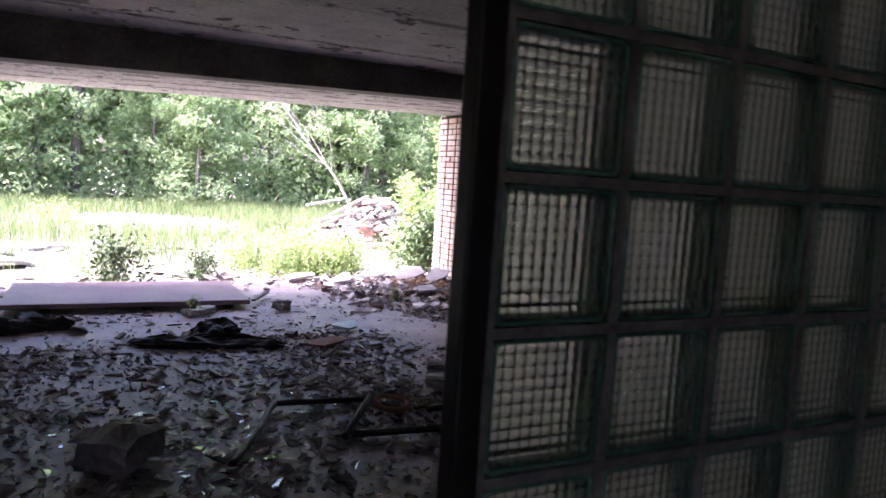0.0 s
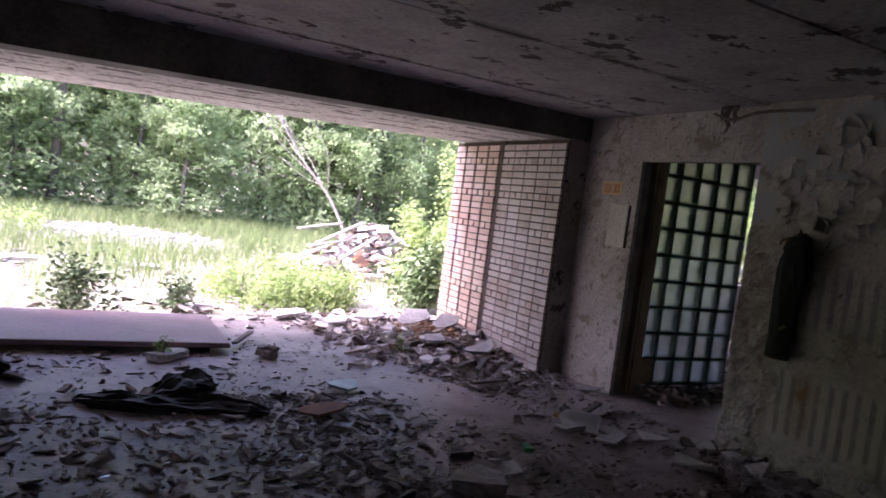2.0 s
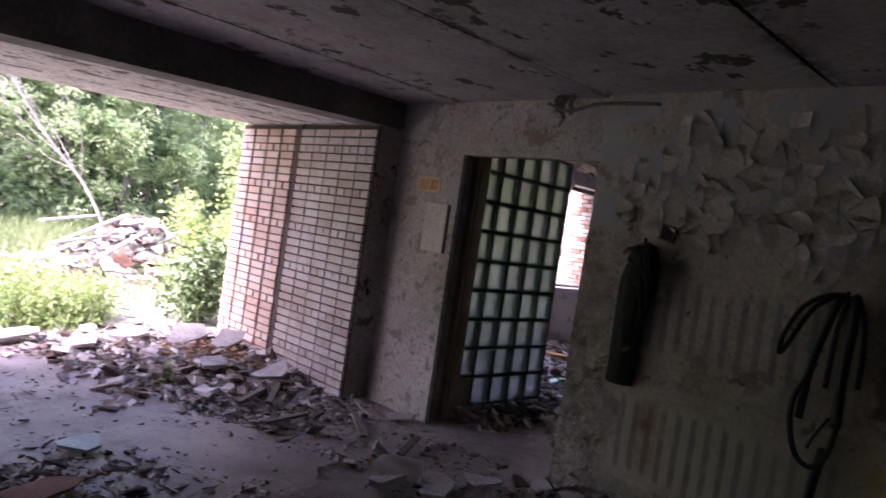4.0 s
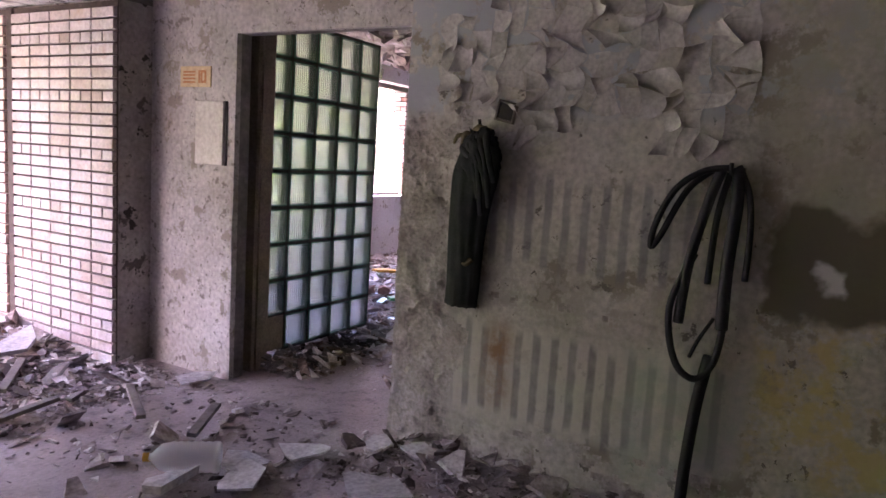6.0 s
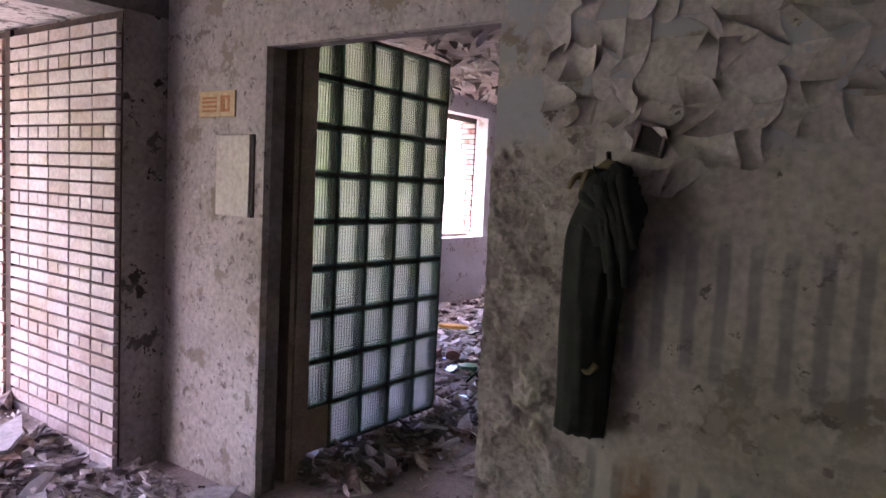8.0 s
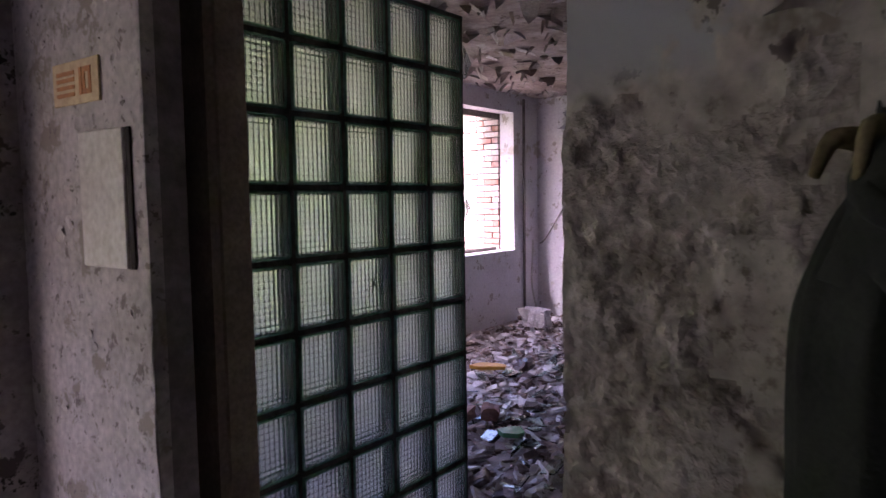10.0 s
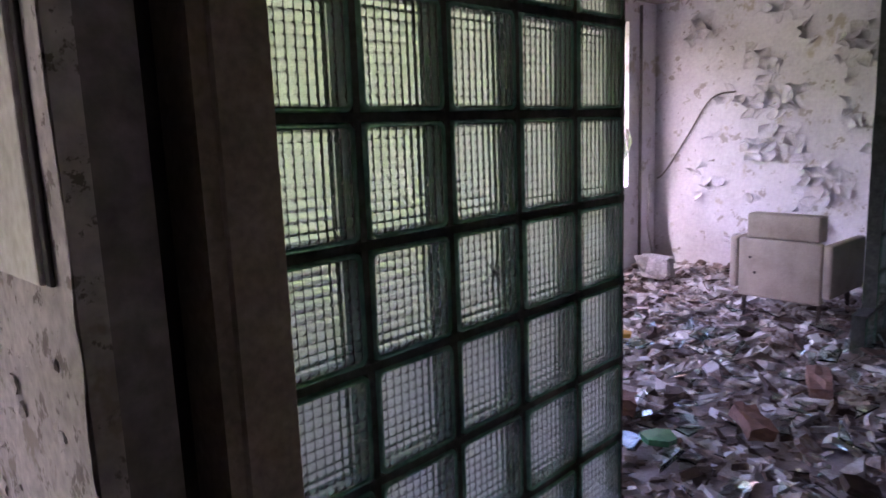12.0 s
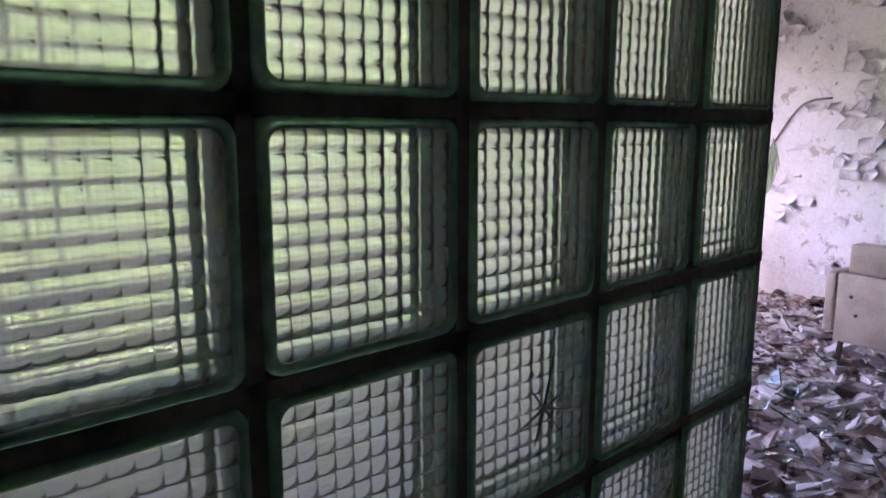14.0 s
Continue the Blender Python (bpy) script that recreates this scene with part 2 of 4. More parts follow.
# dirt left on the wall by two radiators, a damp patch and yellow mould
def ragged(n, l, pos, v, scale, amount):
    """A coordinate that wanders by noise, for torn borders."""
    t = n.new("ShaderNodeTexNoise")
    t.inputs["Scale"].default_value, t.inputs["Detail"].default_value = scale, 4
    l.new(pos, t.inputs["Vector"])
    return calc(n, l, "ADD", v, calc(n, l, "MULTIPLY", calc(n, l, "SUBTRACT", t.outputs["Fac"], .5), amount))


def radiator_marks(y0, y1, z0, z1, colour=(.15, .145, .145)):
    def build(n, l, pos, sep):
        y, z = sep.outputs[1], ragged(n, l, pos, sep.outputs[2], 7, .22)
        wave = calc(n, l, "SINE", calc(n, l, "MULTIPLY", ragged(n, l, pos, y, 6, .022), 2 * math.pi / 0.092))
        s = n.new("ShaderNodeMapRange")
        s.interpolation_type = "SMOOTHSTEP"
        s.inputs[1].default_value, s.inputs[2].default_value = -.25, .75
        l.new(wave, s.inputs[0])
        area = calc(n, l, "MULTIPLY", band(n, l, y, y0, y1, .03), band(n, l, z, z0, z1, .03))
        worn = calc(n, l, "MULTIPLY_ADD", spots(n, l, pos, 6, .3, .7), .55, .35)
        return calc(n, l, "MULTIPLY", calc(n, l, "MULTIPLY", s.outputs[0], area), worn), colour
    return build


def patch(y0, y1, z0, z1, soft, scale, lo, hi, colour, share=1.0):
    """A stain within a part of the wall, with a torn outline."""
    def build(n, l, pos, sep):
        area = calc(n, l, "MULTIPLY", band(n, l, ragged(n, l, pos, sep.outputs[1], 5, .3), y0, y1, soft), band(n, l, ragged(n, l, pos, sep.outputs[2], 4, .3), z0, z1, soft))
        return calc(n, l, "MULTIPLY", calc(n, l, "MULTIPLY", area, spots(n, l, pos, scale, lo, hi)), share), colour
    return build


M_HOSEWALL = material("hose_wall_plaster", [(.36, .33, .27), (.46, .43, .37), (.54, .51, .45)], 2.2, .85, .6, 35)
overlay(M_HOSEWALL, stain(3.5, .57, .62, (.27, .24, .19)))
overlay(M_HOSEWALL, stain(11, .63, .66, (.16, .14, .12)))
overlay(M_HOSEWALL, lambda n, l, pos, sep: (calc(n, l, "MULTIPLY", calc(n, l, "MULTIPLY", band(n, l, sep.outputs[1], 2.95, 4.36, .04), band(n, l, sep.outputs[2], .24, .72, .05)), .65), (.56, .53, .46)))
overlay(M_HOSEWALL, lambda n, l, pos, sep: (calc(n, l, "MULTIPLY", calc(n, l, "MULTIPLY", band(n, l, sep.outputs[1], 4.38, 4.9, .07), band(n, l, sep.outputs[2], -1, 1.7, .06)), spots(n, l, pos, 9, .38, .66)), (.30, .265, .23)))
overlay(M_HOSEWALL, lambda n, l, pos, sep: (calc(n, l, "MULTIPLY", calc(n, l, "MULTIPLY", band(n, l, sep.outputs[1], 4.38, 4.9, .07), band(n, l, sep.outputs[2], -1, 1.7, .06)), spots(n, l, pos, 42, .52, .64)), (.17, .145, .12)))
overlay(M_HOSEWALL, radiator_marks(3.22, 4.25, 1.03, 1.45, (.2, .2, .205)))
overlay(M_HOSEWALL, radiator_marks(3.0, 4.33, .26, .70))
overlay(M_HOSEWALL, lambda n, l, pos, sep: (calc(n, l, "MULTIPLY", calc(n, l, "MULTIPLY", band(n, l, sep.outputs[1], 4.02, 4.16, .06), band(n, l, sep.outputs[2], .3, .72, .1)), spots(n, l, pos, 7, .3, .6)), (.30, .17, .09)))
overlay(M_HOSEWALL, lambda n, l, pos, sep: (calc(n, l, "MULTIPLY", band(n, l, sep.outputs[2], 1.74, 2.6, .05), spots(n, l, pos, 2.6, .48, .52)), (.40, .42, .43)))
overlay(M_HOSEWALL, patch(1.0, 2.98, 1.3, 2.7, .1, 3, .3, .6, (.36, .345, .25), .8))
overlay(M_HOSEWALL, patch(1.6, 2.92, .96, 1.42, .03, 2, .25, .4, (.13, .115, .075)))
overlay(M_HOSEWALL, patch(1.4, 2.96, .3, .95, .05, 5, .46, .58, (.52, .42, .17), .8))
overlay(M_HOSEWALL, patch(2.68, 2.76, 1.08, 1.22, .02, 2, .1, .3, (.6, .58, .54)))
overlay(M_HOSEWALL, patch(2.95, 3.45, .1, .7, .06, 6, .35, .6, (.33, .38, .32), .7))
overlay(M_HOSEWALL, patch(3.0, 4.5, .76, 1.0, .05, 14, .5, .6, (.40, .36, .31), .8))


# ---- shape helpers ----
def mesh_of(name, bm, mat):
    bmesh.ops.recalc_face_normals(bm, faces=bm.faces)
    me = bpy.data.meshes.new(name)
    bm.to_mesh(me)
    bm.free()
    for one in (mat if isinstance(mat, (list, tuple)) else [mat]):
        me.materials.append(one)
    return me


def part(name, bm, mat, parent=None, label=""):
    """Links a bmesh as one mesh object, under a thing or on its own."""
    ob = new(name, mesh_of(name, bm, mat))
    ob.parent = parent
    return tagged(ob, label)


def soft(ob, angle=40):
    ob.data.shade_auto_smooth(angle=radians(angle)) if hasattr(ob.data, "shade_auto_smooth") else ob.data.shade_smooth()
    return ob


def box(bm, lo, hi, bevel=0.0):
    a = bmesh.ops.create_cube(bm, size=1, matrix=Matrix.Translation([(p + q) / 2 for p, q in zip(lo, hi)]) @ Matrix.Diagonal([q - p for p, q in zip(lo, hi)] + [1]))
    if bevel:
        es = list({e for v in a["verts"] for e in v.link_edges})
        bmesh.ops.bevel(bm, geom=es, offset=bevel, segments=2, affect="EDGES", profile=.5)
    return bm


def tube(bm, pts, radius, sides=8, tip=None):
    """A swept tube through points; the radius tapers to tip."""
    pts = [Vector(p) for p in pts]
    rings = []
    for i, p in enumerate(pts):
        d = (pts[min(i + 1, len(pts) - 1)] - pts[max(i - 1, 0)]).normalized()
        u = d.orthogonal().normalized() if not rings else (u - d * u.dot(d)).normalized()
        w = d.cross(u)
        r = radius if tip is None else radius + (tip - radius) * i / (len(pts) - 1)
        rings.append([bm.verts.new(p + (u * math.cos(2 * math.pi * k / sides) + w * math.sin(2 * math.pi * k / sides)) * r) for k in range(sides)])
    for a, b in zip(rings, rings[1:]):
        for k in range(sides):
            bm.faces.new((a[k], a[(k + 1) % sides], b[(k + 1) % sides], b[k]))
    bm.faces.new(rings[0][::-1])
    bm.faces.new(rings[-1])
    return bm


def bend(pts, n=8):
    """Catmull-Rom curve through points."""
    pts = [Vector(p) for p in pts]
    out = []
    for i in range(len(pts) - 1):
        a, b, c, d = pts[max(i - 1, 0)], pts[i], pts[i + 1], pts[min(i + 2, len(pts) - 1)]
        for k in range(n):
            t = k / n
            out.append(.5 * ((2 * b) + (c - a) * t + (2 * a - 5 * b + 4 * c - d) * t * t + (3 * b - a - 3 * c + d) * t ** 3))
    return out + [pts[-1]]


def slab(name, boxes, mat, label, category, bevel=0.0):
    bm = bmesh.new()
    for lo, hi in boxes:
        box(bm, lo, hi, bevel)
    return tagged(part(name, bm, mat), label, category, kind="structure")


def thing(name, at, label, category, group=""):
    ob = new(name)
    ob.empty_display_size = .1
    ob.matrix_world = at
    return tagged(ob, label, category, group)


def joined(name, verts, faces, mat, label, category):
    """Many small pieces as one object of kind stuff."""
    me = bpy.data.meshes.new(name)
    me.from_pydata(verts, [], faces)
    me.materials.append(mat)
    return tagged(new(name, me), label, category, kind="stuff")


# ---- the building ----
CEIL, WALLX, DOORX, DOORW = 2.62, 4.68, 4.75, (4.70, 6.01)
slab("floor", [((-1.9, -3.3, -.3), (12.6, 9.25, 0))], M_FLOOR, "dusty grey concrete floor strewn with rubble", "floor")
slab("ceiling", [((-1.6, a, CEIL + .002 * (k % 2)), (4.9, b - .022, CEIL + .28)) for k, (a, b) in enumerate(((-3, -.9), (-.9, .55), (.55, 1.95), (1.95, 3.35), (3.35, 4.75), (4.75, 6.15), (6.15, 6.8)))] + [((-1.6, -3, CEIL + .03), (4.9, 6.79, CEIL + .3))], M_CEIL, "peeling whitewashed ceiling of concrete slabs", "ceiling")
# the beam is a darker grey than the ceiling and the soffit
slab("beam", [((-1.6, 6.79, 2.38), (4.9, 7.1, CEIL + .3))], M_BEAM, "dark concrete beam over the opening", "beam")
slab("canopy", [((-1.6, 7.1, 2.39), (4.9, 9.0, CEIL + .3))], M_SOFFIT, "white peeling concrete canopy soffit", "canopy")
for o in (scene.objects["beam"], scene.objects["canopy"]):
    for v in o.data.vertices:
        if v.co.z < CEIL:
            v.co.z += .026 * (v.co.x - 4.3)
# assumed wall out of view, placed to narrow the light from the west
slab("wall_west", [((-1.9, -3, -.3), (-1.6, 9.0, CEIL + .3))], M_WALL, "unseen side wall added to cut light into the hall", "wall")
# out of view; the opening is added so sky light reaches the near panel
slab("wall_south", [((-1.6, -3.3, -.3), (4.9, -3, 1.0)), ((-1.6, -3.3, 2.1), (4.9, -3, CEIL + .3)), ((-1.6, -3.3, 1.0), (-1.4, -3, 2.1)), ((-.2, -3.3, 1.0), (4.9, -3, 2.1))], M_WALL, "unseen rear wall with an opening added for fill light", "wall")
slab("wall_hose", [((WALLX, -3, 0), (WALLX + .3, DOORW[0], CEIL))], M_HOSEWALL, "flaking grey plaster wall with radiator marks", "wall")
slab("wall_door", [((DOORX, DOORW[1], 0), (4.79, 6.79, CEIL)), ((DOORX, DOORW[0], 2.195), (4.79, DOORW[1], CEIL))], M_WALL, "rough whitewashed plaster wall beside the doorway", "wall")
# the reveal has a darker grey-brown than the wall beside it
slab("door_reveal", [((4.79, DOORW[1] + .004, 0), (4.875, 6.79, CEIL)), ((4.79, DOORW[0], 2.199), (4.875, DOORW[1], CEIL))], M_PIER, "dark grey-brown doorway reveal", "wall")
# solid strip; its black is the shade of the gap put into colour
slab("door_recess", [((4.875, 6.15, 0), (5.0, 6.8, 2.9)), ((4.875, DOORW[0], 2.25), (5.0, 6.15, 2.9))], M_DARK, "black filler painted as shade behind the doorway reveal", "wall")
slab("pier", [((4.505, 6.79, 0), (4.9, 9.1, 2.39))], M_PIERFACE, "grimy plastered pier at the opening", "pier")
slab("wall_partition", [((1.92, .95, 0), (WALLX, 1.05, CEIL))], M_WALL, "plain plaster partition wall", "wall")
# second room
slab("wall_corridor", [((4.98, 4.0, 0), (12.6, 4.2, 2.85))], M_WALL, "dim plaster corridor wall", "wall")
slab("wall_far", [((11.9, 4.2, 0), (12.2, 9.2, 2.85))], M_REAR, "bluish white wall with curling paint", "wall")
slab("ceiling_rear", [((4.9, 4.0, 2.85), (12.6, 9.2, 3.1))], M_CEIL2, "stained ceiling with hanging paint", "ceiling")
slab("wall_window", [((4.9, 8.8, 0), (11.9, 9.0, .9)), ((4.9, 8.8, 2.62), (11.9, 9.0, 2.85)), ((4.9, 8.8, .9), (5.2, 9.0, 2.62)), ((8.2, 8.8, .9), (8.4, 9.0, 2.62)), ((11.3, 8.8, .9), (11.9, 9.0, 2.62))], M_REAR, "dirty white window wall with broken sill", "wall")
slab("wall_side", [((4.9, 6.8, 0), (5.0, 8.8, 2.85))], M_REAR, "plaster side wall of the rear room", "wall")
slab("roof", [((-1.9, -3.3, 3.1), (12.6, 9.3, 3.3))], M_BEAM, "flat concrete roof", "roof")
slab("door_post", [((4.96, 6.03, 0), (5.047, 6.18, 2.6)), ((4.99, 6.012, 0), (5.092, 6.052, 2.6))], M_FRAME, "brown painted wooden door post", "door post")

# ---- glass block panels ----
PITCH, BLOCK = .254, .240


def block_mesh(cells, at):
    """A hollow glass block: two plates with pillowed cells inside, held by a rounded green rim."""
    bm = bmesh.new()
    h, inner = BLOCK / 2, .108
    line = [((c + f) / cells * 2 - 1) * inner for c in range(cells) for f in at] + [inner]
    n = len(line) - 1

    def relief(f, deep):
        """Pillow over one cell with a thin ridge at its borders."""
        f = (f / (2 * inner) + .5) * cells % 1
        return deep * (2 * f - 1) ** 2 + .0005 * math.exp(-(min(f, 1 - f) / .07) ** 2)
    for side in (-1, 1):
        grid = [[bm.verts.new((x, side * (.0405 - (1 if side < 0 else .5) * (relief(x, .0028) + relief(z, .0032))), z)) for x in line] for z in line]
        edge = [grid[0][i] for i in range(n)] + [grid[j][n] for j in range(n)] + [grid[n][i] for i in range(n, 0, -1)] + [grid[j][0] for j in range(n, 0, -1)]
        out = [bm.verts.new((v.co.x, side * .046, v.co.z)) for v in edge]
        fs = []
        for j in range(n):
            for i in range(n):
                fs.append(bm.faces.new((grid[j][i], grid[j][i + 1], grid[j + 1][i + 1], grid[j + 1][i])))
                fs[-1].smooth = True
        for k in range(len(edge)):
            j = (k + 1) % len(edge)
            fs.append(bm.faces.new((edge[k], out[k], out[j], edge[j])))
        fs.append(bm.faces.new(out))
        for f in fs:
            f.material_index = 0 if side < 0 else 2
    # the rim: one closed ring of rounded section round both plates
    def loop(half, r, y):
        pts = []
        for cx, cz, a0 in ((1, 1, 0), (-1, 1, 90), (-1, -1, 180), (1, -1, 270)):
            for a in range(0, 91, 15):
                t = radians(a0 + a)
                pts.append(bm.verts.new((cx * (half - r) + r * math.cos(t), y, cz * (half - r) + r * math.sin(t))))
        return pts
    sec = [(inner - .001, .014, .0355), (inner - .001, .014, .0475), (inner + .003, .016, .0492), (h - .004, .018, .0475), (h - .001, .02, .040)]
    rings = [loop(a, r, -y) for a, r, y in sec] + [loop(a, r, y) for a, r, y in reversed(sec)]
    k = len(rings[0])
    for a, b in zip(rings, rings[1:] + rings[:1]):
        for i in range(k):
            j = (i + 1) % k
            f = bm.faces.new((a[i], a[j], b[j], b[i]))
            f.material_index, f.smooth = 1, True
    return mesh_of("glass_block", bm, [M_GLASS, M_GEDGE, M_GBACK])


BLOCK_ME, BLOCK_FAR = block_mesh(10, (0, .06, .2, .35, .5, .65, .8, .94)), block_mesh(6, (0, .5))


def glass_panel(name, x0, y, z0, cols, rows, label, skip=(), joint=None):
    """A partition of glass blocks in dark mortar along x; skip names the blocks that have fallen out."""
    wall = thing(name, pose(x0, y, 0), label, "glass wall")
    bm = bmesh.new()
    w, t = (PITCH - BLOCK) / 2 + .002, (.051 if joint else .042)
    there = {(i, k) for i in range(cols) for k in range(rows)} - set(skip)
    for i, k in sorted(there):
        x, z = i * PITCH, z0 + k * PITCH
        if (i - 1, k) not in there:
            box(bm, (x - w, -t, z), (x + w, t, z + PITCH))
        box(bm, (x + PITCH - w, -t, z), (x + PITCH + w, t, z + PITCH))
        if (i, k - 1) not in there:
            box(bm, (x - w, -t - .002, z - w), (x + PITCH + w, t + .002, z + w))
        box(bm, (x - w, -t - .002, z + PITCH - w), (x + PITCH + w, t + .002, z + PITCH + w))
        b = new("glass_block", BLOCK_FAR if x0 > 9 else BLOCK_ME)
        b.parent = wall
        b.location = ((i + .5) * PITCH, rng0.normal(0, .001), z + .5 * PITCH)
        b.rotation_euler = (rng0.normal(0, .004), rng0.normal(0, .004), rng0.normal(0, .004))
    part("mortar", bm, joint or M_MORTAR, wall)
    return wall


rng0 = np.random.default_rng(3)
Z1 = 1.108 - 4 * PITCH
glass_panel("glass_block_partition", 5.056, 6.106, Z1, 5, 9, "green glass block partition beside the doorway", {(0, 0)})
glass_panel("glass_block_partition", 9.45, 6.11, .03, 10, 11, "dusty glass block partition with a broken edge", {(0, k) for k in range(1, 11)})
glass_panel("glass_block_partition", .578, .998, 1.51 - 6 * PITCH, 5, 10, "dim glass block partition ending at a steel post", joint=M_GMORTAR)
panel = scene.objects["glass_block_partition"]
bm = bmesh.new()
box(bm, (.0, -.045, .1), (.245, .04, .345), .004)
part("kick_board", bm, M_FRAME, panel, "brown wooden filler board")
for a in (20, 75, 130, 200, 250, 310, 345):
    bm = bmesh.new()
    c, r = Vector((2.55 * PITCH, -.05, 1.24)), .05 + .05 * ((a * 7) % 10) / 10
    tube(bm, [c, c + Vector((math.cos(radians(a)) * r, 0, math.sin(radians(a)) * r))], .0022, 4, .0008)
    part("crack", bm, M_MORTAR, panel, "dark star-shaped crack")
for x, z, w, h in ((1.272, 1.47, .05, .11), (1.272, 2.1, .07, .16)):
    bm = bmesh.new()
    rim = [bm.verts.new((x + a * w, -.04 - .01 * b, z + b * h)) for a, b in ((0, 0), (.5, .12), (1, .55), (.55, .8), (0, 1))]
    bmesh.ops.solidify(bm, geom=[bm.faces.new(rim)], thickness=.006)
    part("broken_edge", bm, M_SHARD, panel, "jagged splinter of glass")
bm = bmesh.new()
box(bm, (.519, .935, 0), (.568, .985, CEIL), .005)
tagged(part("steel_post", bm, M_POST), "black steel post at the end of glass blocks", "post")

# ---- outdoors ----
bm = bmesh.new()
bmesh.ops.create_grid(bm, x_segments=60, y_segments=60, size=400)
for v in bm.verts:
    v.co.z = -.08
tagged(part("ground", bm, M_GROUND), "weedy ground that runs into meadow", "ground", kind="structure")
rng = np.random.default_rng(7)


def blades(count, xs, ys, tall, wide, clump=0.0, keep=None):
    """Grass blades as bent triangles pairs."""
    verts, faces = [], []
    while len(faces) < 2 * count:
        x, y = rng.uniform(*xs), ys[0] + (ys[1] - ys[0]) * rng.random() ** 1.4
        d = noise.noise((x * .55, y * .55, 3)) + .5 * noise.noise((x * 1.9, y * 1.9, 7))
        if keep and not keep(x, y, d):
            continue
        h = tall * rng.uniform(.45, 1.1) * (1 + .5 * d)
        a = rng.uniform(0, 6.28)
        w = wide * rng.uniform(.6, 1.3) * (1 + max(0, y - 10) * .05)
        dx, dy = math.cos(a) * w, math.sin(a) * w
        lx, ly = rng.normal(0, .4) * h, rng.normal(0, .4) * h
        k = len(verts)
        verts += [(x - dx, y - dy, -.08), (x + dx, y + dy, -.08), (x + dx * .7 + lx * .4, y + dy * .7 + ly * .4, h * .6), (x - dx * .7 + lx * .4, y - dy * .7 + ly * .4, h * .6), (x + lx, y + ly, h)]
        faces += [(k, k + 1, k + 2, k + 3), (k + 3, k + 2, k + 4)]
    return verts, faces


def open_ground(x, y, d):
    """Bare rubble and paving near the building and round the pale heap."""
    if y < 9.4 or (3.2 < x < 7.5 and 13.5 < y < 16 and d < .3):
        return False
    if ((x - 1.0) / 2.6) ** 2 + ((y - 18.3) / 2.2) ** 2 < 1:
        return False
    if y < 14 and d < .12:
        return rng.random() < .05
    if y < 12.5 and rng.random() < .45:
        return False
    return d > -.35 or y > 16


v, f = blades(52000, (-16, 22), (9.3, 27), .42, .006, keep=open_ground)
joined("meadow_grass", v, f, M_GRASS, "tall fresh green meadow grass", "grass")


def leaf_cloud(n, size, blob):
    """Leaves as small folded quads, scattered by blob()."""
    verts, faces = [], []
    for _ in range(n):
        c = Vector(blob())
        q = Euler(rng.uniform(-1.1, 1.1, 3)).to_matrix() @ Euler((0, 0, rng.uniform(0, 6.28))).to_matrix()
        s = size * rng.uniform(.6, 1.3)
        k = len(verts)
        for p in ((-.9, 0, .0), (0, -.42, .16), (.9, 0, -.1), (0, .42, .16)):
            verts.append(c + q @ (Vector(p) * s))
        faces += [(k, k + 1, k + 2), (k, k + 2, k + 3)]
    return verts, faces


def leafy(name, v, f, mat, parent):
    me = bpy.data.meshes.new(name)
    me.from_pydata(v, [], f)
    me.materials.append(mat)
    ob = new(name, me)
    ob.parent = parent
    return ob


def limbs(bm, base, top, radius, count, reach, sides=7):
    """A tapered wandering trunk with limbs; returns the limb tips."""
    base, top = Vector(base), Vector(top)
    line = [base.lerp(top, k / 6) + Vector((rng.normal(0, .03), rng.normal(0, .03), 0)) * (k > 0) * (top - base).length * .25 for k in range(7)]
    tube(bm, line, radius, sides, radius * .25)
    tips = []
    for _ in range(count):
        t = rng.uniform(.3, .95)
        p = base.lerp(top, t)
        a = rng.uniform(0, 6.28)
        q = p + Vector((math.cos(a), math.sin(a), rng.uniform(.2, .8))) * reach * (1.15 - t) * rng.uniform(.6, 1.2)
        mid = p.lerp(q, .5) + Vector((0, 0, -.08 * reach))
        tube(bm, [p, mid, q], radius * .35 * (1.1 - t), 5, radius * .06)
        tips += [q, mid]
    return tips


def tree(name, height, spread, leaves, size, mat, label, low=.12, trunk=.13):
    t = thing(name, pose(0, 0, 0), label, "tree", "trees at the wood's edge")
    bm = bmesh.new()
    tips = limbs(bm, (0, 0, -.3), (rng.normal(0, .3), rng.normal(0, .3), height * .92), trunk, 26, spread)
    soft(part("trunk", bm, M_BARK, t))
    hubs = [Vector((rng.normal(0, spread * .48), rng.normal(0, spread * .42), height * (low + (1 - low) * rng.random()))) for _ in range(46)] + tips

    def blob():
        h = hubs[rng.integers(len(hubs))]
        r = .30 * spread * (1.25 - .6 * h.z / height)
        d = Vector(rng.normal(0, 1, 3))
        d.normalize()
        return h + Vector((d.x, d.y, d.z * .55)) * r * rng.uniform(.35, 1.0)
    v, f = leaf_cloud(leaves, size, blob)
    leafy("crown", v, f, mat, t)
    return t


kinds = [tree("broadleaf_tree", 8.5, 2.3, 6500, .135, M_LEAF, "dense green broadleaf tree at the wood's edge", .05),
         tree("broadleaf_tree", 7.0, 2.6, 6500, .145, M_LEAF, "wide green broadleaf tree with low limbs", .03),
         tree("young_tree", 6.0, 1.9, 5500, .11, M_LEAFY, "young light green tree at the wood's edge", .04, .08)]
spots_at = []
for row, (y, step) in enumerate(((25.5, 2.3), (28.5, 2.6), (32, 3.4))):
    x = -18 - row * 4
    while x < 30 + row * 4:
        spots_at.append((x + rng.normal(0, .5), y + rng.normal(0, .7), row))
        x += step * rng.uniform(.8, 1.2)
first = set()
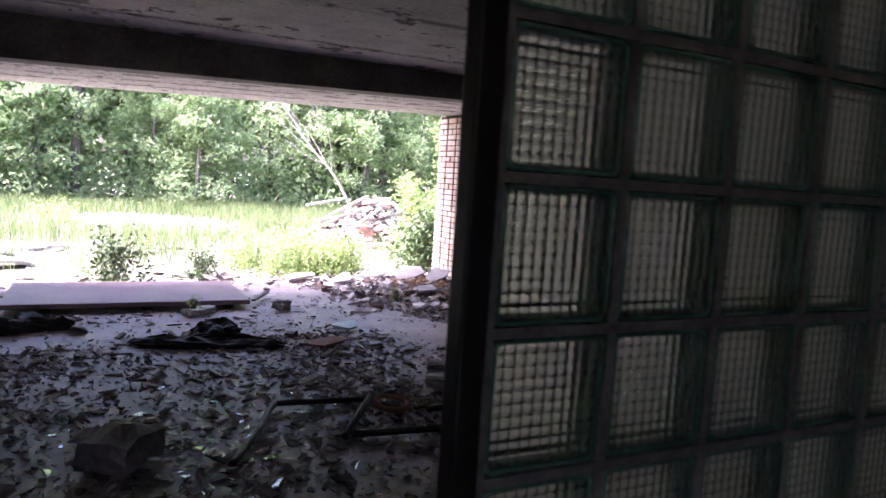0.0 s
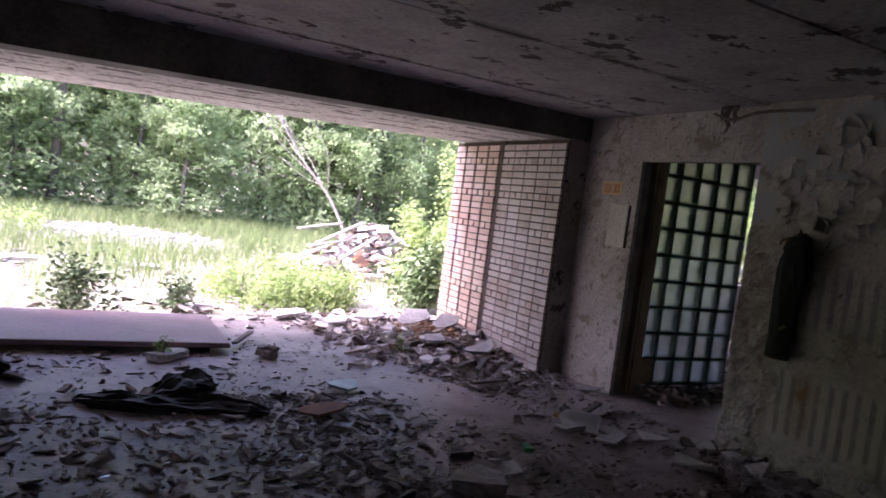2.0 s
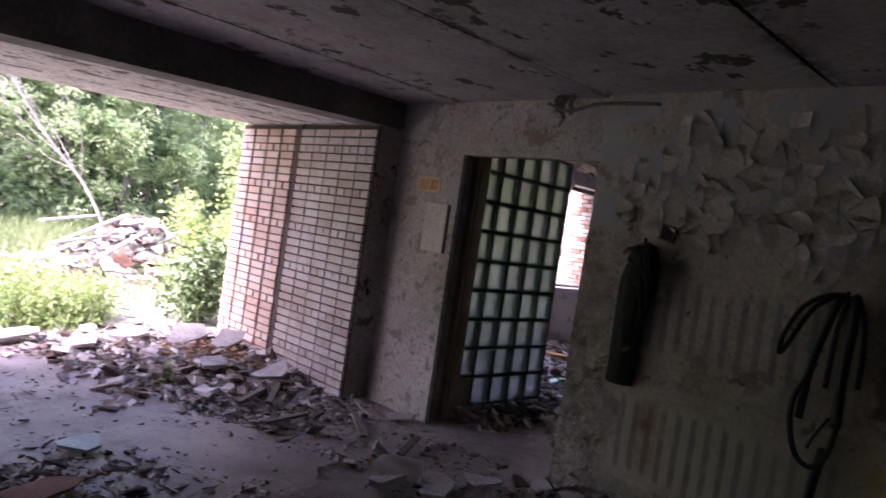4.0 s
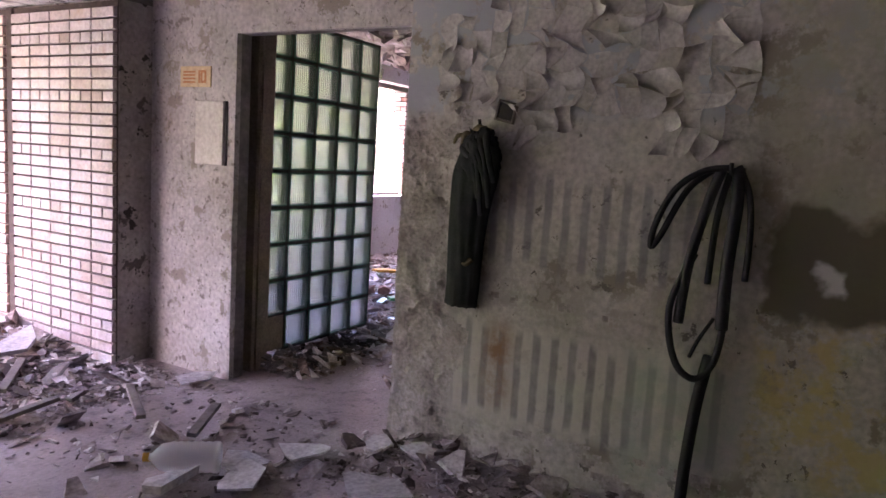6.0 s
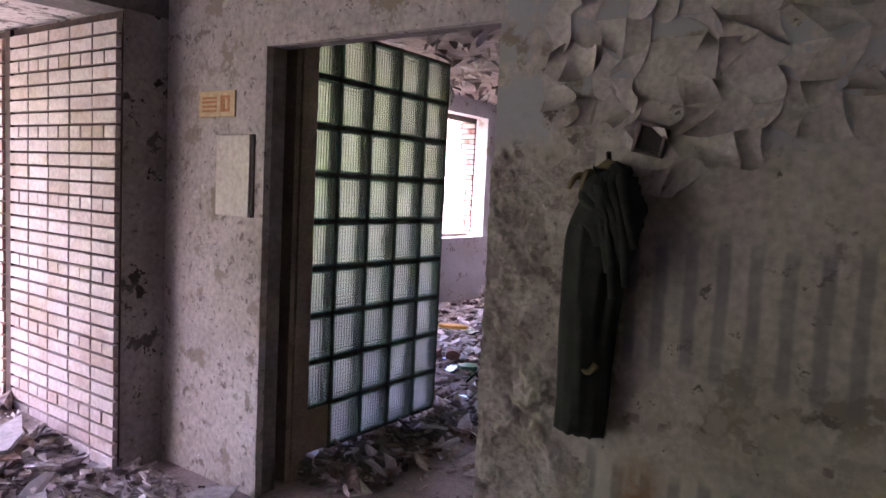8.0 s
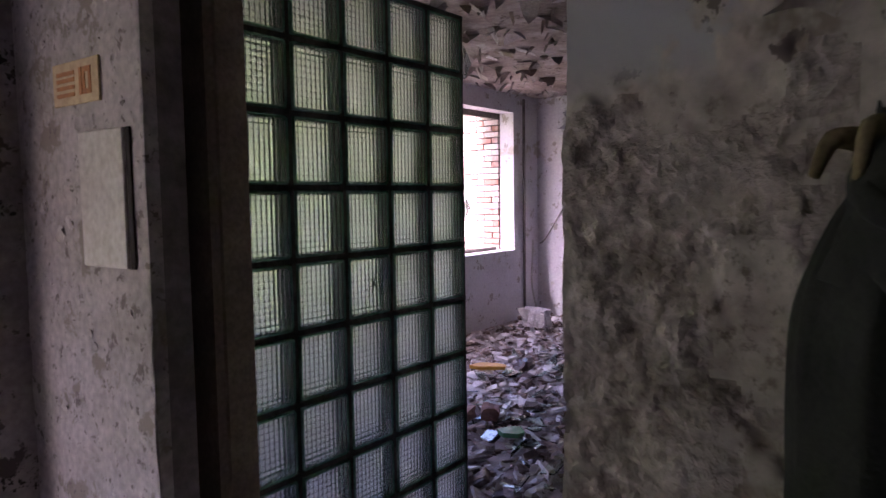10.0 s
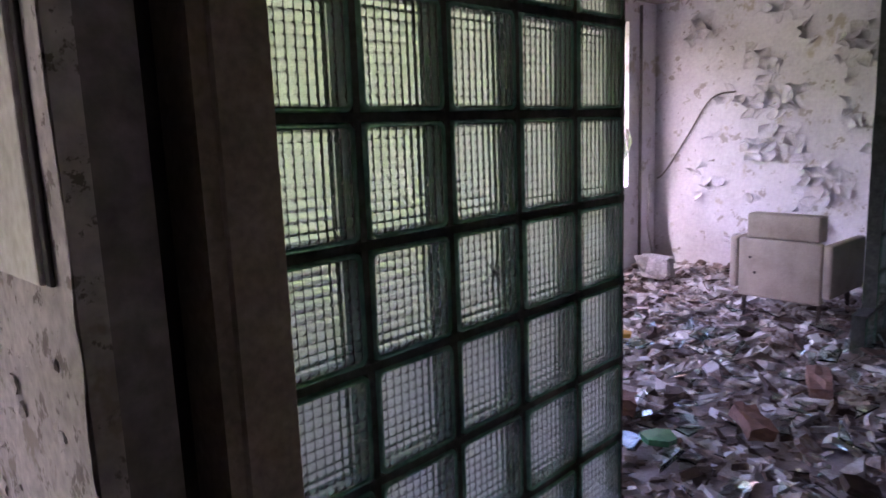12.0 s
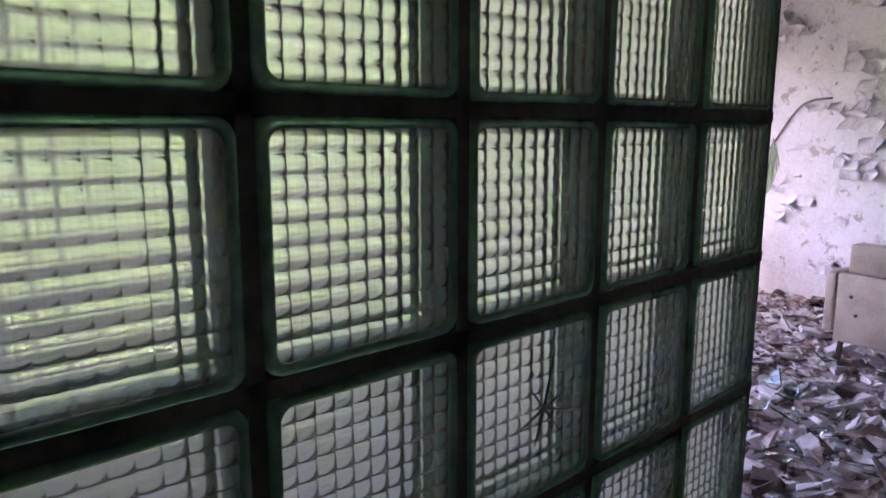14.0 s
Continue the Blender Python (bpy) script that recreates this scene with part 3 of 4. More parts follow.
for x, y, row in spots_at:
    k = int(rng.choice([0, 1, 2], p=(.4, .35, .25) if row == 0 else (.55, .4, .05)))
    s = rng.uniform(.8, 1.1) * (.8 if row == 0 else 1.0 + .12 * row)
    m = pose(x, y, -.08, 0, 0, rng.uniform(0, 360))
    if k in first:
        copy_thing(kinds[k], m).scale = (s, s, s)
    else:
        kinds[k].matrix_world = m
        first.add(k)
for x, y in ((-0.38, 26.0), (7.85, 26.2), (10.4, 26.0), (-9, 27)):
    t = thing("tall_trunk_tree", pose(x, y, 0), "bare grey trunk of a tall tree", "tree", "tall trunks")
    bm = bmesh.new()
    tube(bm, [(0, 0, -.3), (.05, 0, 5), (0, .1, 10), (.1, 0, 14)], .16, 10, .09)
    soft(part("trunk", bm, M_BARK, t))
v, f = leaf_cloud(18000, .13, lambda: (rng.uniform(-20, 30), 24.6 + 1.8 * rng.random() + 1.2 * noise.noise((rng.random(), 0, 0)), abs(rng.normal(0, .95))))
joined("undergrowth", v, f, M_LEAF, "thick green undergrowth along the wood's edge", "undergrowth")
v, f = leaf_cloud(22000, .42, lambda: (rng.uniform(-45, 60), 41 + 3 * rng.random(), 13 * rng.random() ** 1.2))
joined("far_wood", v, f, M_LEAF, "far dense green wood behind the trees", "wood")
# bushes near the opening


def bush(at, height, spread, leaves, size, mat, label):
    b = thing("bush", pose(*at), label, "bush")
    tips = []
    for _ in range(9):
        bm = bmesh.new()
        a, r = rng.uniform(0, 6.28), spread * rng.uniform(.2, .9)
        q = Vector((math.cos(a) * r, math.sin(a) * r, height * rng.uniform(.55, 1)))
        tube(bm, [(0, 0, -.1), q * .5 + Vector((0, 0, .08)), q], .008, 5, .003)
        tips += [q, q * .75, q * .5 + Vector((0, 0, .1)), Vector((q.x * 1.1, q.y * 1.1, q.z * .35)), Vector((q.x * .7, q.y * .7, q.z * .2))]
        part("stem", bm, M_BARK, b)
    v, f = leaf_cloud(leaves, size, lambda: tips[rng.integers(len(tips))] + Vector(rng.normal(0, 1, 3)) * spread * .2)
    leafy("foliage", [Vector((p.x, p.y, max(p.z, -.02))) for p in v], f, mat, b)
    return b


bush((0.33, 9.32, -.05), .62, .42, 1100, .04, M_SHRUB, "small dark green bush between broken paving")
bush((1.37, 9.61, -.05), .38, .25, 500, .036, M_SHRUB, "low green sapling between broken paving")
for x, y, h, r, n in ((2.5, 10.4, .34, .6, 1000), (3.1, 10.35, .42, .65, 1100), (3.75, 10.6, .5, .6, 1100), (3.0, 11.4, .52, .8, 1300), (2.1, 11.1, .3, .5, 700)):
    bush((x, y, -.06), h, r, n, .05, M_LEAFY, "yellow-green leafy shrub beside the rubble")
for x, y, h, r, n in ((4.95, 10.6, .95, .45, 1800), (5.75, 11.9, 1.6, .6, 3000), (7.6, 14.0, 2.6, .9, 4200), (8.8, 15.6, 3.4, 1.2, 5200), (9.6, 13.0, 3.0, 1.2, 5200), (6.9, 12.2, 2.2, .7, 3000)):
    bush((x, y, -.06), h, r, n, .06, M_LEAFY if h > 1.5 else M_SHRUB, "tall green shrub against the brick wall")
bush((-.6, 17.4, -.06), .5, .6, 1000, .045, M_LEAFY, "yellow-green bush standing in the meadow")
# dead leaning tree
dead = thing("dead_tree", pose(5.6, 15.6, 0), "bare grey dead tree leaning over rubble", "tree")
bm = bmesh.new()
tube(bm, bend([(0, 0, .5), (-.5, .1, 1.4), (-1.2, .2, 2.2), (-2.2, .2, 3.6), (-2.7, .2, 4.4)]), .036, 7, .008)
soft(part("trunk", bm, M_DRY, dead))
spine = bend([(0, 0, .5), (-.5, .1, 1.4), (-1.2, .2, 2.2), (-2.2, .2, 3.6), (-2.7, .2, 4.4)])
for k in range(15):
    i = 9 + int(k * 1.45)
    a = spine[i]
    d = (spine[i + 1] - spine[i]).normalized()
    side = Vector((rng.normal(0, .34), rng.normal(0, .3), rng.normal(.02, .3)))
    ln = rng.uniform(.7, 1.7)
    b, c = a + (d + side) * ln * .5, a + (d + side * .7 + Vector((-.12, 0, .1))) * ln
    bm = bmesh.new()
    tube(bm, bend([a, b, c], 5), .012, 5, .003)
    part("branch", bm, M_DRY, dead)
    for _ in range(4):
        p = b.lerp(c, rng.random())
        bm = bmesh.new()
        tube(bm, [p, p + d * rng.uniform(.2, .5) + Vector(rng.normal(0, .14, 3))], .006, 4, .002)
        part("twig", bm, M_DRY, dead)

# ---- rubble ----


def chips(count, place, size, flat=.35, base=0.0, stack=None):
    """Broken pieces: uneven prisms lying at random tilts."""
    verts, faces = [], []
    for _ in range(count):
        x, y = place()
        s = size * min(2.1, math.exp(rng.normal(0, .55)))
        n = int(rng.integers(4, 7))
        th = s * flat * rng.uniform(.25, 1.2)
        q = Euler((rng.normal(0, .32), rng.normal(0, .32), rng.uniform(0, 6.28))).to_matrix()
        z = base + (stack(x, y) if stack else 0) + th * .5 + s * .06
        k = len(verts)
        ang = np.sort(rng.uniform(0, 6.28, n))
        rad = s * rng.uniform(.55, 1.1, n)
        for lvl, sh in ((-th / 2, 1.0), (th / 2, rng.uniform(.75, 1.0))):
            for a, r in zip(ang, rad):
                verts.append(Vector((x, y, z)) + q @ Vector((math.cos(a) * r * sh, math.sin(a) * r * .75 * sh, lvl)))
        faces.append(tuple(range(k + n - 1, k - 1, -1)))
        faces.append(tuple(range(k + n, k + 2 * n)))
        for i in range(n):
            j = (i + 1) % n
            faces.append((k + i, k + j, k + n + j, k + n + i))
    return verts, faces


def scatter(xs, ys, test):
    def place():
        while True:
            x, y = rng.uniform(*xs), rng.uniform(*ys)
            if rng.random() < test(x, y):
                return x, y
    return place


def room_density(x, y):
    """Dark rubble in the middle of the hall; swept, dusty slabs before the opening and along a trodden path."""
    d = noise.noise((x * .9, y * .9, 1)) + .5 * noise.noise((x * 2.3, y * 2.3, 5))
    v = .3 + max(0, d) * 1.4
    if y > 6.2:
        v = .05 + .35 * max(0, d) + (1.1 if x > 3.1 - .35 * (y - 7) else 0)
    if -.75 < x < 1.6 and 7.45 < y < 8.9:
        v = .01
    if x > 3.9 and y < 4.7:
        v += .6
    if abs((x - 3.0) - .55 * (5.9 - y)) < .3 and 4.2 < y < 6.6:
        v *= .12
    if x > 2.9 and 4.75 < y < 6.2:
        v *= .6
    if x > 4.6 and 4.6 < y < 6.1:
        v *= .15
    return v


def heap_by_wall(x, y):
    return .16 * math.exp(-((x - 4.0) / .75) ** 2 - ((y - 8.2) / .9) ** 2) + (.05 * max(0, 1 - (4.66 - x) / .35) if y < 4.6 else 0)


HALL = ((-1.55, 4.64), (1.2, 9.6))
v, f = chips(23000, scatter(*HALL, room_density), .016, .4)
joined("small_rubble", v, f, M_RUBBLE, "grey crumbs of plaster and concrete on the floor", "rubble")
v, f = chips(6000, scatter(*HALL, room_density), .036, .28, stack=heap_by_wall)
joined("floor_rubble", v, f, M_RUBBLE, "broken grey plaster pieces strewn over the floor", "rubble")
v, f = chips(520, scatter(*HALL, room_density), .075, .16, stack=heap_by_wall)
joined("broken_slabs", v, f, M_RUBBLE, "flat broken plaster and tile slabs on the floor", "rubble")
v, f = chips(700, scatter((2.7, 4.45), (7.0, 9.6), lambda x, y: .3 + .7 * (x > 3.3)), .06, .35, stack=heap_by_wall)
joined("rubble_by_bricks", v, f, M_RUBBLE2, "pale broken plaster heaped by the brick wall", "rubble")
v, f = chips(900, scatter((3.45, 4.3), (7.5, 8.6), lambda x, y: math.exp(-((x - 3.9) / .3) ** 2 - ((y - 8.0) / .4) ** 2)), .028, .5, stack=heap_by_wall)
joined("brown_crumbs", v, f, M_OCHRE, "heap of rusty brown crumbs by the wall", "rubble")
v, f = chips(480, scatter((-.6, 1.5), (2.6, 5.2), lambda x, y: math.exp(-((x - .6) / .7) ** 2 - ((y - 3.7) / .9) ** 2)), .032, .08)
joined("glass_shards", v, f, M_SHARD, "glittering shards of broken glass on the floor", "broken glass")
v, f = chips(1100, scatter((-6, 5), (9.3, 14.5), lambda x, y: .15 + .85 * (y < 10.4 or noise.noise((x * .8, y * .5, 2)) > .0)), .07, .3, base=-.08)
joined("outdoor_rubble", v, f, M_CONC, "pale broken concrete among the weeds", "rubble")
v, f = chips(2600, scatter((-1.8, 3.8), (16.2, 20.4), lambda x, y: math.exp(-((x - 1) / 1.7) ** 2 - ((y - 18.3) / 1.5) ** 2)), .07, .4, base=-.05, stack=lambda x, y: .14 * math.exp(-((x - 1) / 1.6) ** 2 - ((y - 18.3) / 1.4) ** 2))
joined("pale_rubble_heap", v, f, M_CONC, "low heap of pale rubble in the meadow", "rubble")
v, f = chips(420, scatter((4.0, 8.0), (13.6, 16.6), lambda x, y: math.exp(-((x - 5.9) / 1.2) ** 2 - ((y - 15) / .9) ** 2)), .16, .35, base=-.05, stack=lambda x, y: 1.1 * math.exp(-((x - 5.9) / 1.0) ** 2 - ((y - 15) / .8) ** 2) * rng.random() ** .6)
joined("debris_heap", v, f, M_RUBBLE2, "heap of broken building debris behind shrubs", "rubble")

rear = scatter((5.1, 11.8), (4.3, 8.7), lambda x, y: (.15 if y < 5.6 and x < 7 else 1.0))
v, f = chips(6000, rear, .030, .45)
joined("rear_room_crumbs", v, f, M_RUBBLE2, "plaster crumbs covering the rear room floor", "rubble")
v, f = chips(3600, rear, .058, .3, stack=lambda x, y: .03 * rng.random())
joined("rear_room_rubble", v, f, M_RUBBLE2, "broken plaster and paint covering the floor", "rubble")
v, f = chips(520, rear, .075, .18, stack=lambda x, y: .05 * rng.random())
joined("rear_room_slabs", v, f, M_RUBBLE2, "flat broken boards and tiles in the rubble", "rubble")
v, f = chips(330, scatter((6.6, 10), (4.8, 7.6), lambda x, y: 1), .07, .08, base=.07)
joined("rear_glass_shards", v, f, M_SHARD, "greenish glass shards lying in the rubble", "broken glass")


v, f = chips(420, scatter((5.0, 6.6), (5.7, 6.06), lambda x, y: 1), .035, .35, stack=lambda x, y: .09 * rng.random() * (y - 5.65) / .4)
joined("panel_foot_rubble", v, f, M_PIER, "dark debris banked against the glass blocks", "rubble")


def chunk(name, at, size, mat, label, category="debris", turn=None):
    """One broken block with chamfered, uneven corners."""
    bm = bmesh.new()
    if size[2] < .06:
        k = int(rng.integers(5, 9))
        ang = np.sort(np.linspace(0, 6.2832, k, endpoint=False) + rng.normal(0, .28, k))
        rad = rng.uniform(.36, .6, k)
        rim = [(math.cos(a) * r * size[0], math.sin(a) * r * size[1]) for a, r in zip(ang, rad)]
        bend_by = rng.normal(0, .25)
        lift = lambda x, y: bend_by * x * x / size[0]
        up = [bm.verts.new((x, y, size[2] + lift(x, y))) for x, y in rim]
        dn = [bm.verts.new((x * .97, y * .97, lift(x, y))) for x, y in rim]
        mu, md = bm.verts.new((0, 0, size[2] * 1.1)), bm.verts.new((0, 0, 0))
        for i in range(k):
            j = (i + 1) % k
            bm.faces.new((mu, up[i], up[j]))
            bm.faces.new((md, dn[j], dn[i]))
            bm.faces.new((up[i], dn[i], dn[j], up[j]))
    else:
        box(bm, [-s / 2 for s in size], [s / 2 for s in size])
        bmesh.ops.subdivide_edges(bm, edges=bm.edges, cuts=2, use_grid_fill=True)
        for p in bm.verts:
            p.co += Vector(rng.normal(0, 1, 3)) * min(size) * .09
    low = min(p.co.z for p in bm.verts)
    for p in bm.verts:
        p.co.z -= low
    ob = part(name, bm, mat)
    ob.matrix_world = pose(*at, *(turn or (0, 0, rng.uniform(0, 360))))
    return tagged(ob, label, category)


# large loose pieces of the hall
bm = bmesh.new()
box(bm, (-.72, 7.42, .05), (1.55, 8.72, .10), .012)
tagged(part("fallen_board", bm, M_BOARD), "large dusty pink board lying on the floor", "board")
for x in (-.4, .5, 1.3):
    bm = bmesh.new()
    box(bm, (x, 7.5, 0), (x + .09, 8.65, .05), .006)
    tagged(part("batten", bm, M_CHAR), "dark wooden batten under the fallen board", "batten")


for x, y, z, sx, sy, mat, turn, lab in ((5.95, 14.5, .42, .46, .4, M_PANEL, (35, 6, 8), "pale panel standing on the debris heap"), (5.45, 14.4, .28, .42, .4, M_RUST, (45, -14, 25), "rust-brown panel leaning on the debris heap"), (6.6, 14.8, .6, .7, .5, M_CONC, (30, 20, 5), "pale panel lying on the debris heap"), (5.9, 13.6, .1, .9, .5, M_CONC, (8, 4, 15), "pale sheet lying before the debris heap")):
    chunk("debris_panel", (x, y, z), (sx, sy, .03), mat, lab, "panel", turn)
for k in range(6):
    bm = bmesh.new()
    ln = rng.uniform(1.4, 2.4)
    box(bm, (-ln / 2, -.08, 0), (ln / 2, .08, .03), .004)
    ob = part("old_plank", bm, M_DRY)
    ob.matrix_world = pose(4.3 + .18 * k, 14.2 + .15 * k, .08 + .05 * k, rng.uniform(-5, 5), -12, 20 + rng.uniform(-12, 12))
    tagged(ob, "grey old plank on the debris heap", "plank", "planks on the heap")
for k in range(9):
    bm = bmesh.new()
    ln = rng.uniform(1.0, 2.2)
    box(bm, (-ln / 2, -.06, 0), (ln / 2, .06, .035), .004)
    ob = part("old_plank", bm, M_DRY)
    ob.matrix_world = pose(5.0 + rng.uniform(-.4, 1.4), 14.6 + rng.uniform(-.3, .4), .18 + .08 * k, rng.uniform(-8, 8), rng.uniform(-28, -8), rng.uniform(-30, 40))
    tagged(ob, "grey old plank on the debris heap", "plank", "planks on the heap")
for k in range(30):
    x, y = rng.uniform(-4.5, 4.2), 9.5 + 4.6 * rng.random() ** 1.3
    chunk("paving_piece", (x, y, -.075), (rng.uniform(.35, 1.1), rng.uniform(.3, .8), .05), M_PAVE, "cracked pale paving piece among weeds", "paving", (rng.uniform(-2, 2), rng.uniform(-2, 2), rng.uniform(0, 180)))


def charred(at, length, width, height, turn, label):
    bm = bmesh.new()
    box(bm, (-length / 2, -width / 2, 0), (length / 2, width / 2, height))
    bmesh.ops.subdivide_edges(bm, edges=[e for e in bm.edges], cuts=9, use_grid_fill=True)
    for p in bm.verts:
        k = p.co.x / length
        w = 1 - 2.6 * abs(k) ** 2.4 + .25 * noise.noise((p.co.x * 5, 1, at[1]))
        p.co.y = p.co.y * w + .05 * math.sin(k * 5)
        p.co.y += .05 * noise.noise((p.co.x * 8, p.co.z * 8, at[0] + 4))
        p.co.z *= w * (.8 + .9 * noise.noise((p.co.x * 7, p.co.y * 11, at[0])))
        if p.co.z > .01:
            p.co += Vector(rng.normal(0, 1, 3)) * .011
    ob = part("charred_plank", bm, M_CHAR)
    ob.matrix_world = pose(*at, 0, 0, turn)
    return tagged(ob, label, "charred wood")


charred((.9, 5.9, 0), 1.2, .2, .075, -22, "charred black plank lying across the floor")
charred((1.0, 6.3, 0), .5, .26, .12, 20, "lump of charred black wood on the floor")
charred((-.5, 6.75, 0), .8, .25, .12, 5, "charred black scraps beside the fallen board")
chunk("stone", (.16, 3.62, 0), (.34, .26, .14), M_PIER, "dark flat stone on the floor", "stone")
chunk("plaster_lump", (2.3, 4.3, .02), (.3, .16, .07), M_CONC, "pale torn plaster sheet on rubble")
chunk("plaster_lump", (3.55, 5.1, .02), (.28, .12, .04), M_CONC, "pale broken plaster strip on rubble")
chunk("plaster_lump", (2.35, 4.36, .02), (.26, .2, .06), M_CONC, "pale torn plaster sheet on rubble")
chunk("concrete_lump", (1.85, 7.3, 0), (.16, .12, .09), M_PIER, "dark lump of concrete on the floor")
chunk("concrete_lump", (1.0, 7.22, 0), (.34, .14, .06), M_CONC, "pale concrete lump before the board")
chunk("green_tile", (2.22, 6.3, .03), (.3, .2, .02), M_TILE, "pale green broken tile on rubble", "tile", (4, -3, 20))
for x, y, sx, sy, tilt in ((3.9, 8.5, .5, .35, 18), (4.1, 8.15, .4, .3, 24), (3.5, 8.9, .5, .4, 4), (3.0, 8.8, .45, .3, 3), (4.15, 7.35, .45, .25, 12), (2.6, 9.2, .6, .35, 2), (3.7, 7.6, .3, .25, 8)):
    chunk("broken_slab", (x, y, .05 + heap_by_wall(x, y)), (sx, sy, .03), M_CONC, "pale flat broken slab on the rubble", "slab", (tilt * .4, -tilt, rng.uniform(-40, 40)))
for x, y, ln, turn in ((3.95, 7.0, .9, 52), (3.75, 6.95, .8, 40), (3.6, 6.3, .45, 15), (4.05, 6.0, .5, 60), (4.1, 5.5, .4, 30), (1.75, 7.85, .5, 60)):
    bm = bmesh.new()
    box(bm, (-ln / 2, -.025, 0), (ln / 2, .025, .025), .004)
    ob = part("wooden_lath", bm, M_TIMBER)
    ob.matrix_world = pose(x, y, .05, rng.uniform(-5, 5), rng.uniform(-3, 3), turn)
    tagged(ob, "grey weathered wooden lath lying on rubble", "lath")
for x, y, sx, sy in ((4.0, 4.3, .55, .38), (4.15, 4.85, .26, .2), (4.45, 4.62, .2, .16), (3.9, 5.0, .3, .22), (3.72, 4.85, .3, .24), (4.5, 4.4, .22, .14), (4.55, 6.1, .28, .18)):
    chunk("plaster_sheet", (x, y, .035), (sx, sy, .012), M_CONC, "pale curled sheet of fallen plaster", "plaster", (rng.uniform(-8, 8), rng.uniform(-10, 10), rng.uniform(0, 360)))
chunk("cardboard_scrap", (1.85, 5.7, .03), (.4, .22, .02), M_RUST, "brown torn cardboard lying on rubble", "cardboard", (3, -4, 12))
chunk("plastic_scrap", (2.95, 4.75, .04), (.12, .08, .03), M_GREEN, "bright green plastic scrap lying on rubble", "plastic")
for x, y in ((3.25, 7.5), (.95, 7.2)):
    bush((x, y, .02), .13, .09, 90, .022, M_LEAFY, "small green weed growing through the rubble")
# bent pipe and ring
bm = bmesh.new()
tube(bm, bend([(.65, 3.41, .03), (.88, 3.85, .04), (1.02, 4.15, .05), (1.12, 4.2, .05), (1.62, 4.17, .04), (1.9, 4.3, .04)]), .02, 8)
tagged(soft(part("bent_pipe", bm, M_POST)), "bent dark steel pipe lying on the floor", "pipe")
bm = bmesh.new()
tube(bm, [(.11 * math.cos(a), .11 * math.sin(a), .02) for a in np.linspace(0, 6.2832, 25)], .018, 8)
ring = tagged(soft(part("iron_ring", bm, M_RUST)), "rusty brown iron ring on the rubble", "ring")
ring.matrix_world = pose(1.75, 4.02, .03, 6, 4, 0)
for a, b in (((1.3, 3.6, .03), (1.65, 4.1, .09)), ((1.35, 3.62, .03), (1.95, 3.5, .05)), ((1.95, 3.9, .03), (2.35, 3.85, .04))):
    bm = bmesh.new()
    tube(bm, [a, b], .022, 6)
    tagged(part("wooden_stick", bm, M_CHAR), "dark wooden stick lying on rubble", "stick")

# plastic jug
jug = thing("plastic_jug", pose(3.69, 5.17, .085, 0, 90, 128) @ Matrix.Scale(.85, 4), "clear ribbed plastic jug lying on rubble", "jug")
bm = bmesh.new()
prof = [(0, -.19), (.075, -.19), (.085, -.18)] + [(.085 - .005 * (k % 2), -.16 + .018 * k) for k in range(14)] + [(.07, .12), (.03, .16), (.02, .165), (.02, .185)]
prev = None
for r, z in prof:
    cur = [bm.verts.new((r * math.cos(a), r * math.sin(a), z)) for a in np.linspace(0, 6.2832, 24, endpoint=False)] if r else [bm.verts.new((0, 0, z))]
    if prev:
        for k in range(24):
            if len(prev) == 1:
                bm.faces.new((prev[0], cur[k], cur[(k + 1) % 24]))
            else:
                bm.faces.new((prev[k], prev[(k + 1) % 24], cur[(k + 1) % 24], cur[k]))
    prev = cur
jug_body = soft(part("body", bm, M_PLASTIC, jug), 60)
bm = bmesh.new()
tube(bm, [(0, 0, .178), (0, 0, .21)], .024, 14)
part("cap", bm, M_CAP, jug_body, "orange plastic screw cap")

# ---- on the walls ----
coat = thing("hanging_coat", pose(4.66, 4.24, 1.66), "dark green coat hanging from a wall hook", "coat")
bm = bmesh.new()
rows = ((0, .03, .03, .02), (-.05, .06, .05, -.01), (-.13, .10, .065, -.005), (-.22, .118, .07, .01), (-.32, .11, .06, .025), (-.45, .10, .055, .035), (-.6, .095, .05, .04), (-.75, .092, .046, .04), (-.86, .09, .042, .045))
ring_at = bend([Vector((w, d, off)) for z, w, d, off in rows], 5)
high = [v.x for v in bend([(z, 0, 0) for z, w, d, off in rows], 5)]
prev = None
for z, (w, d, off) in zip(high, ring_at):
    cur = []
    for k in range(56):
        a = 2 * math.pi * k / 56
        fold = 1 + .30 * noise.noise((math.cos(a) * 2.6 + z * 1.3, math.sin(a) * 2.6, z * 1.1)) + .22 * noise.noise((math.cos(a) * 6 - z * 2, math.sin(a) * 6, z * 2.2 + 4))
        cur.append(bm.verts.new((-.045 - d * fold * math.sin(a) * 1.05, off + w * math.cos(a) * (.82 + .18 * fold), z + .02 * noise.noise((math.cos(a) * 3, math.sin(a) * 3, 8)))))
    if prev:
        for k in range(56):
            bm.faces.new((prev[k], prev[(k + 1) % 56], cur[(k + 1) % 56], cur[k]))
    else:
        bm.faces.new(cur)
    prev = cur
bm.faces.new(prev)
cloth = soft(part("cloth", bm, M_CLOTH, coat), 80)
bm = bmesh.new()
for k in range(5):
    tube(bm, bend([(-.03, -.05 + .02 * k, -.01), (-.11, -.07 + .03 * k, -.04 - .012 * k), (-.135, -.105 + .022 * k, -.15), (-.11, -.125 + .02 * k, -.24 - .04 * ((k * 3) % 5))], 5), .024, 8, .012)
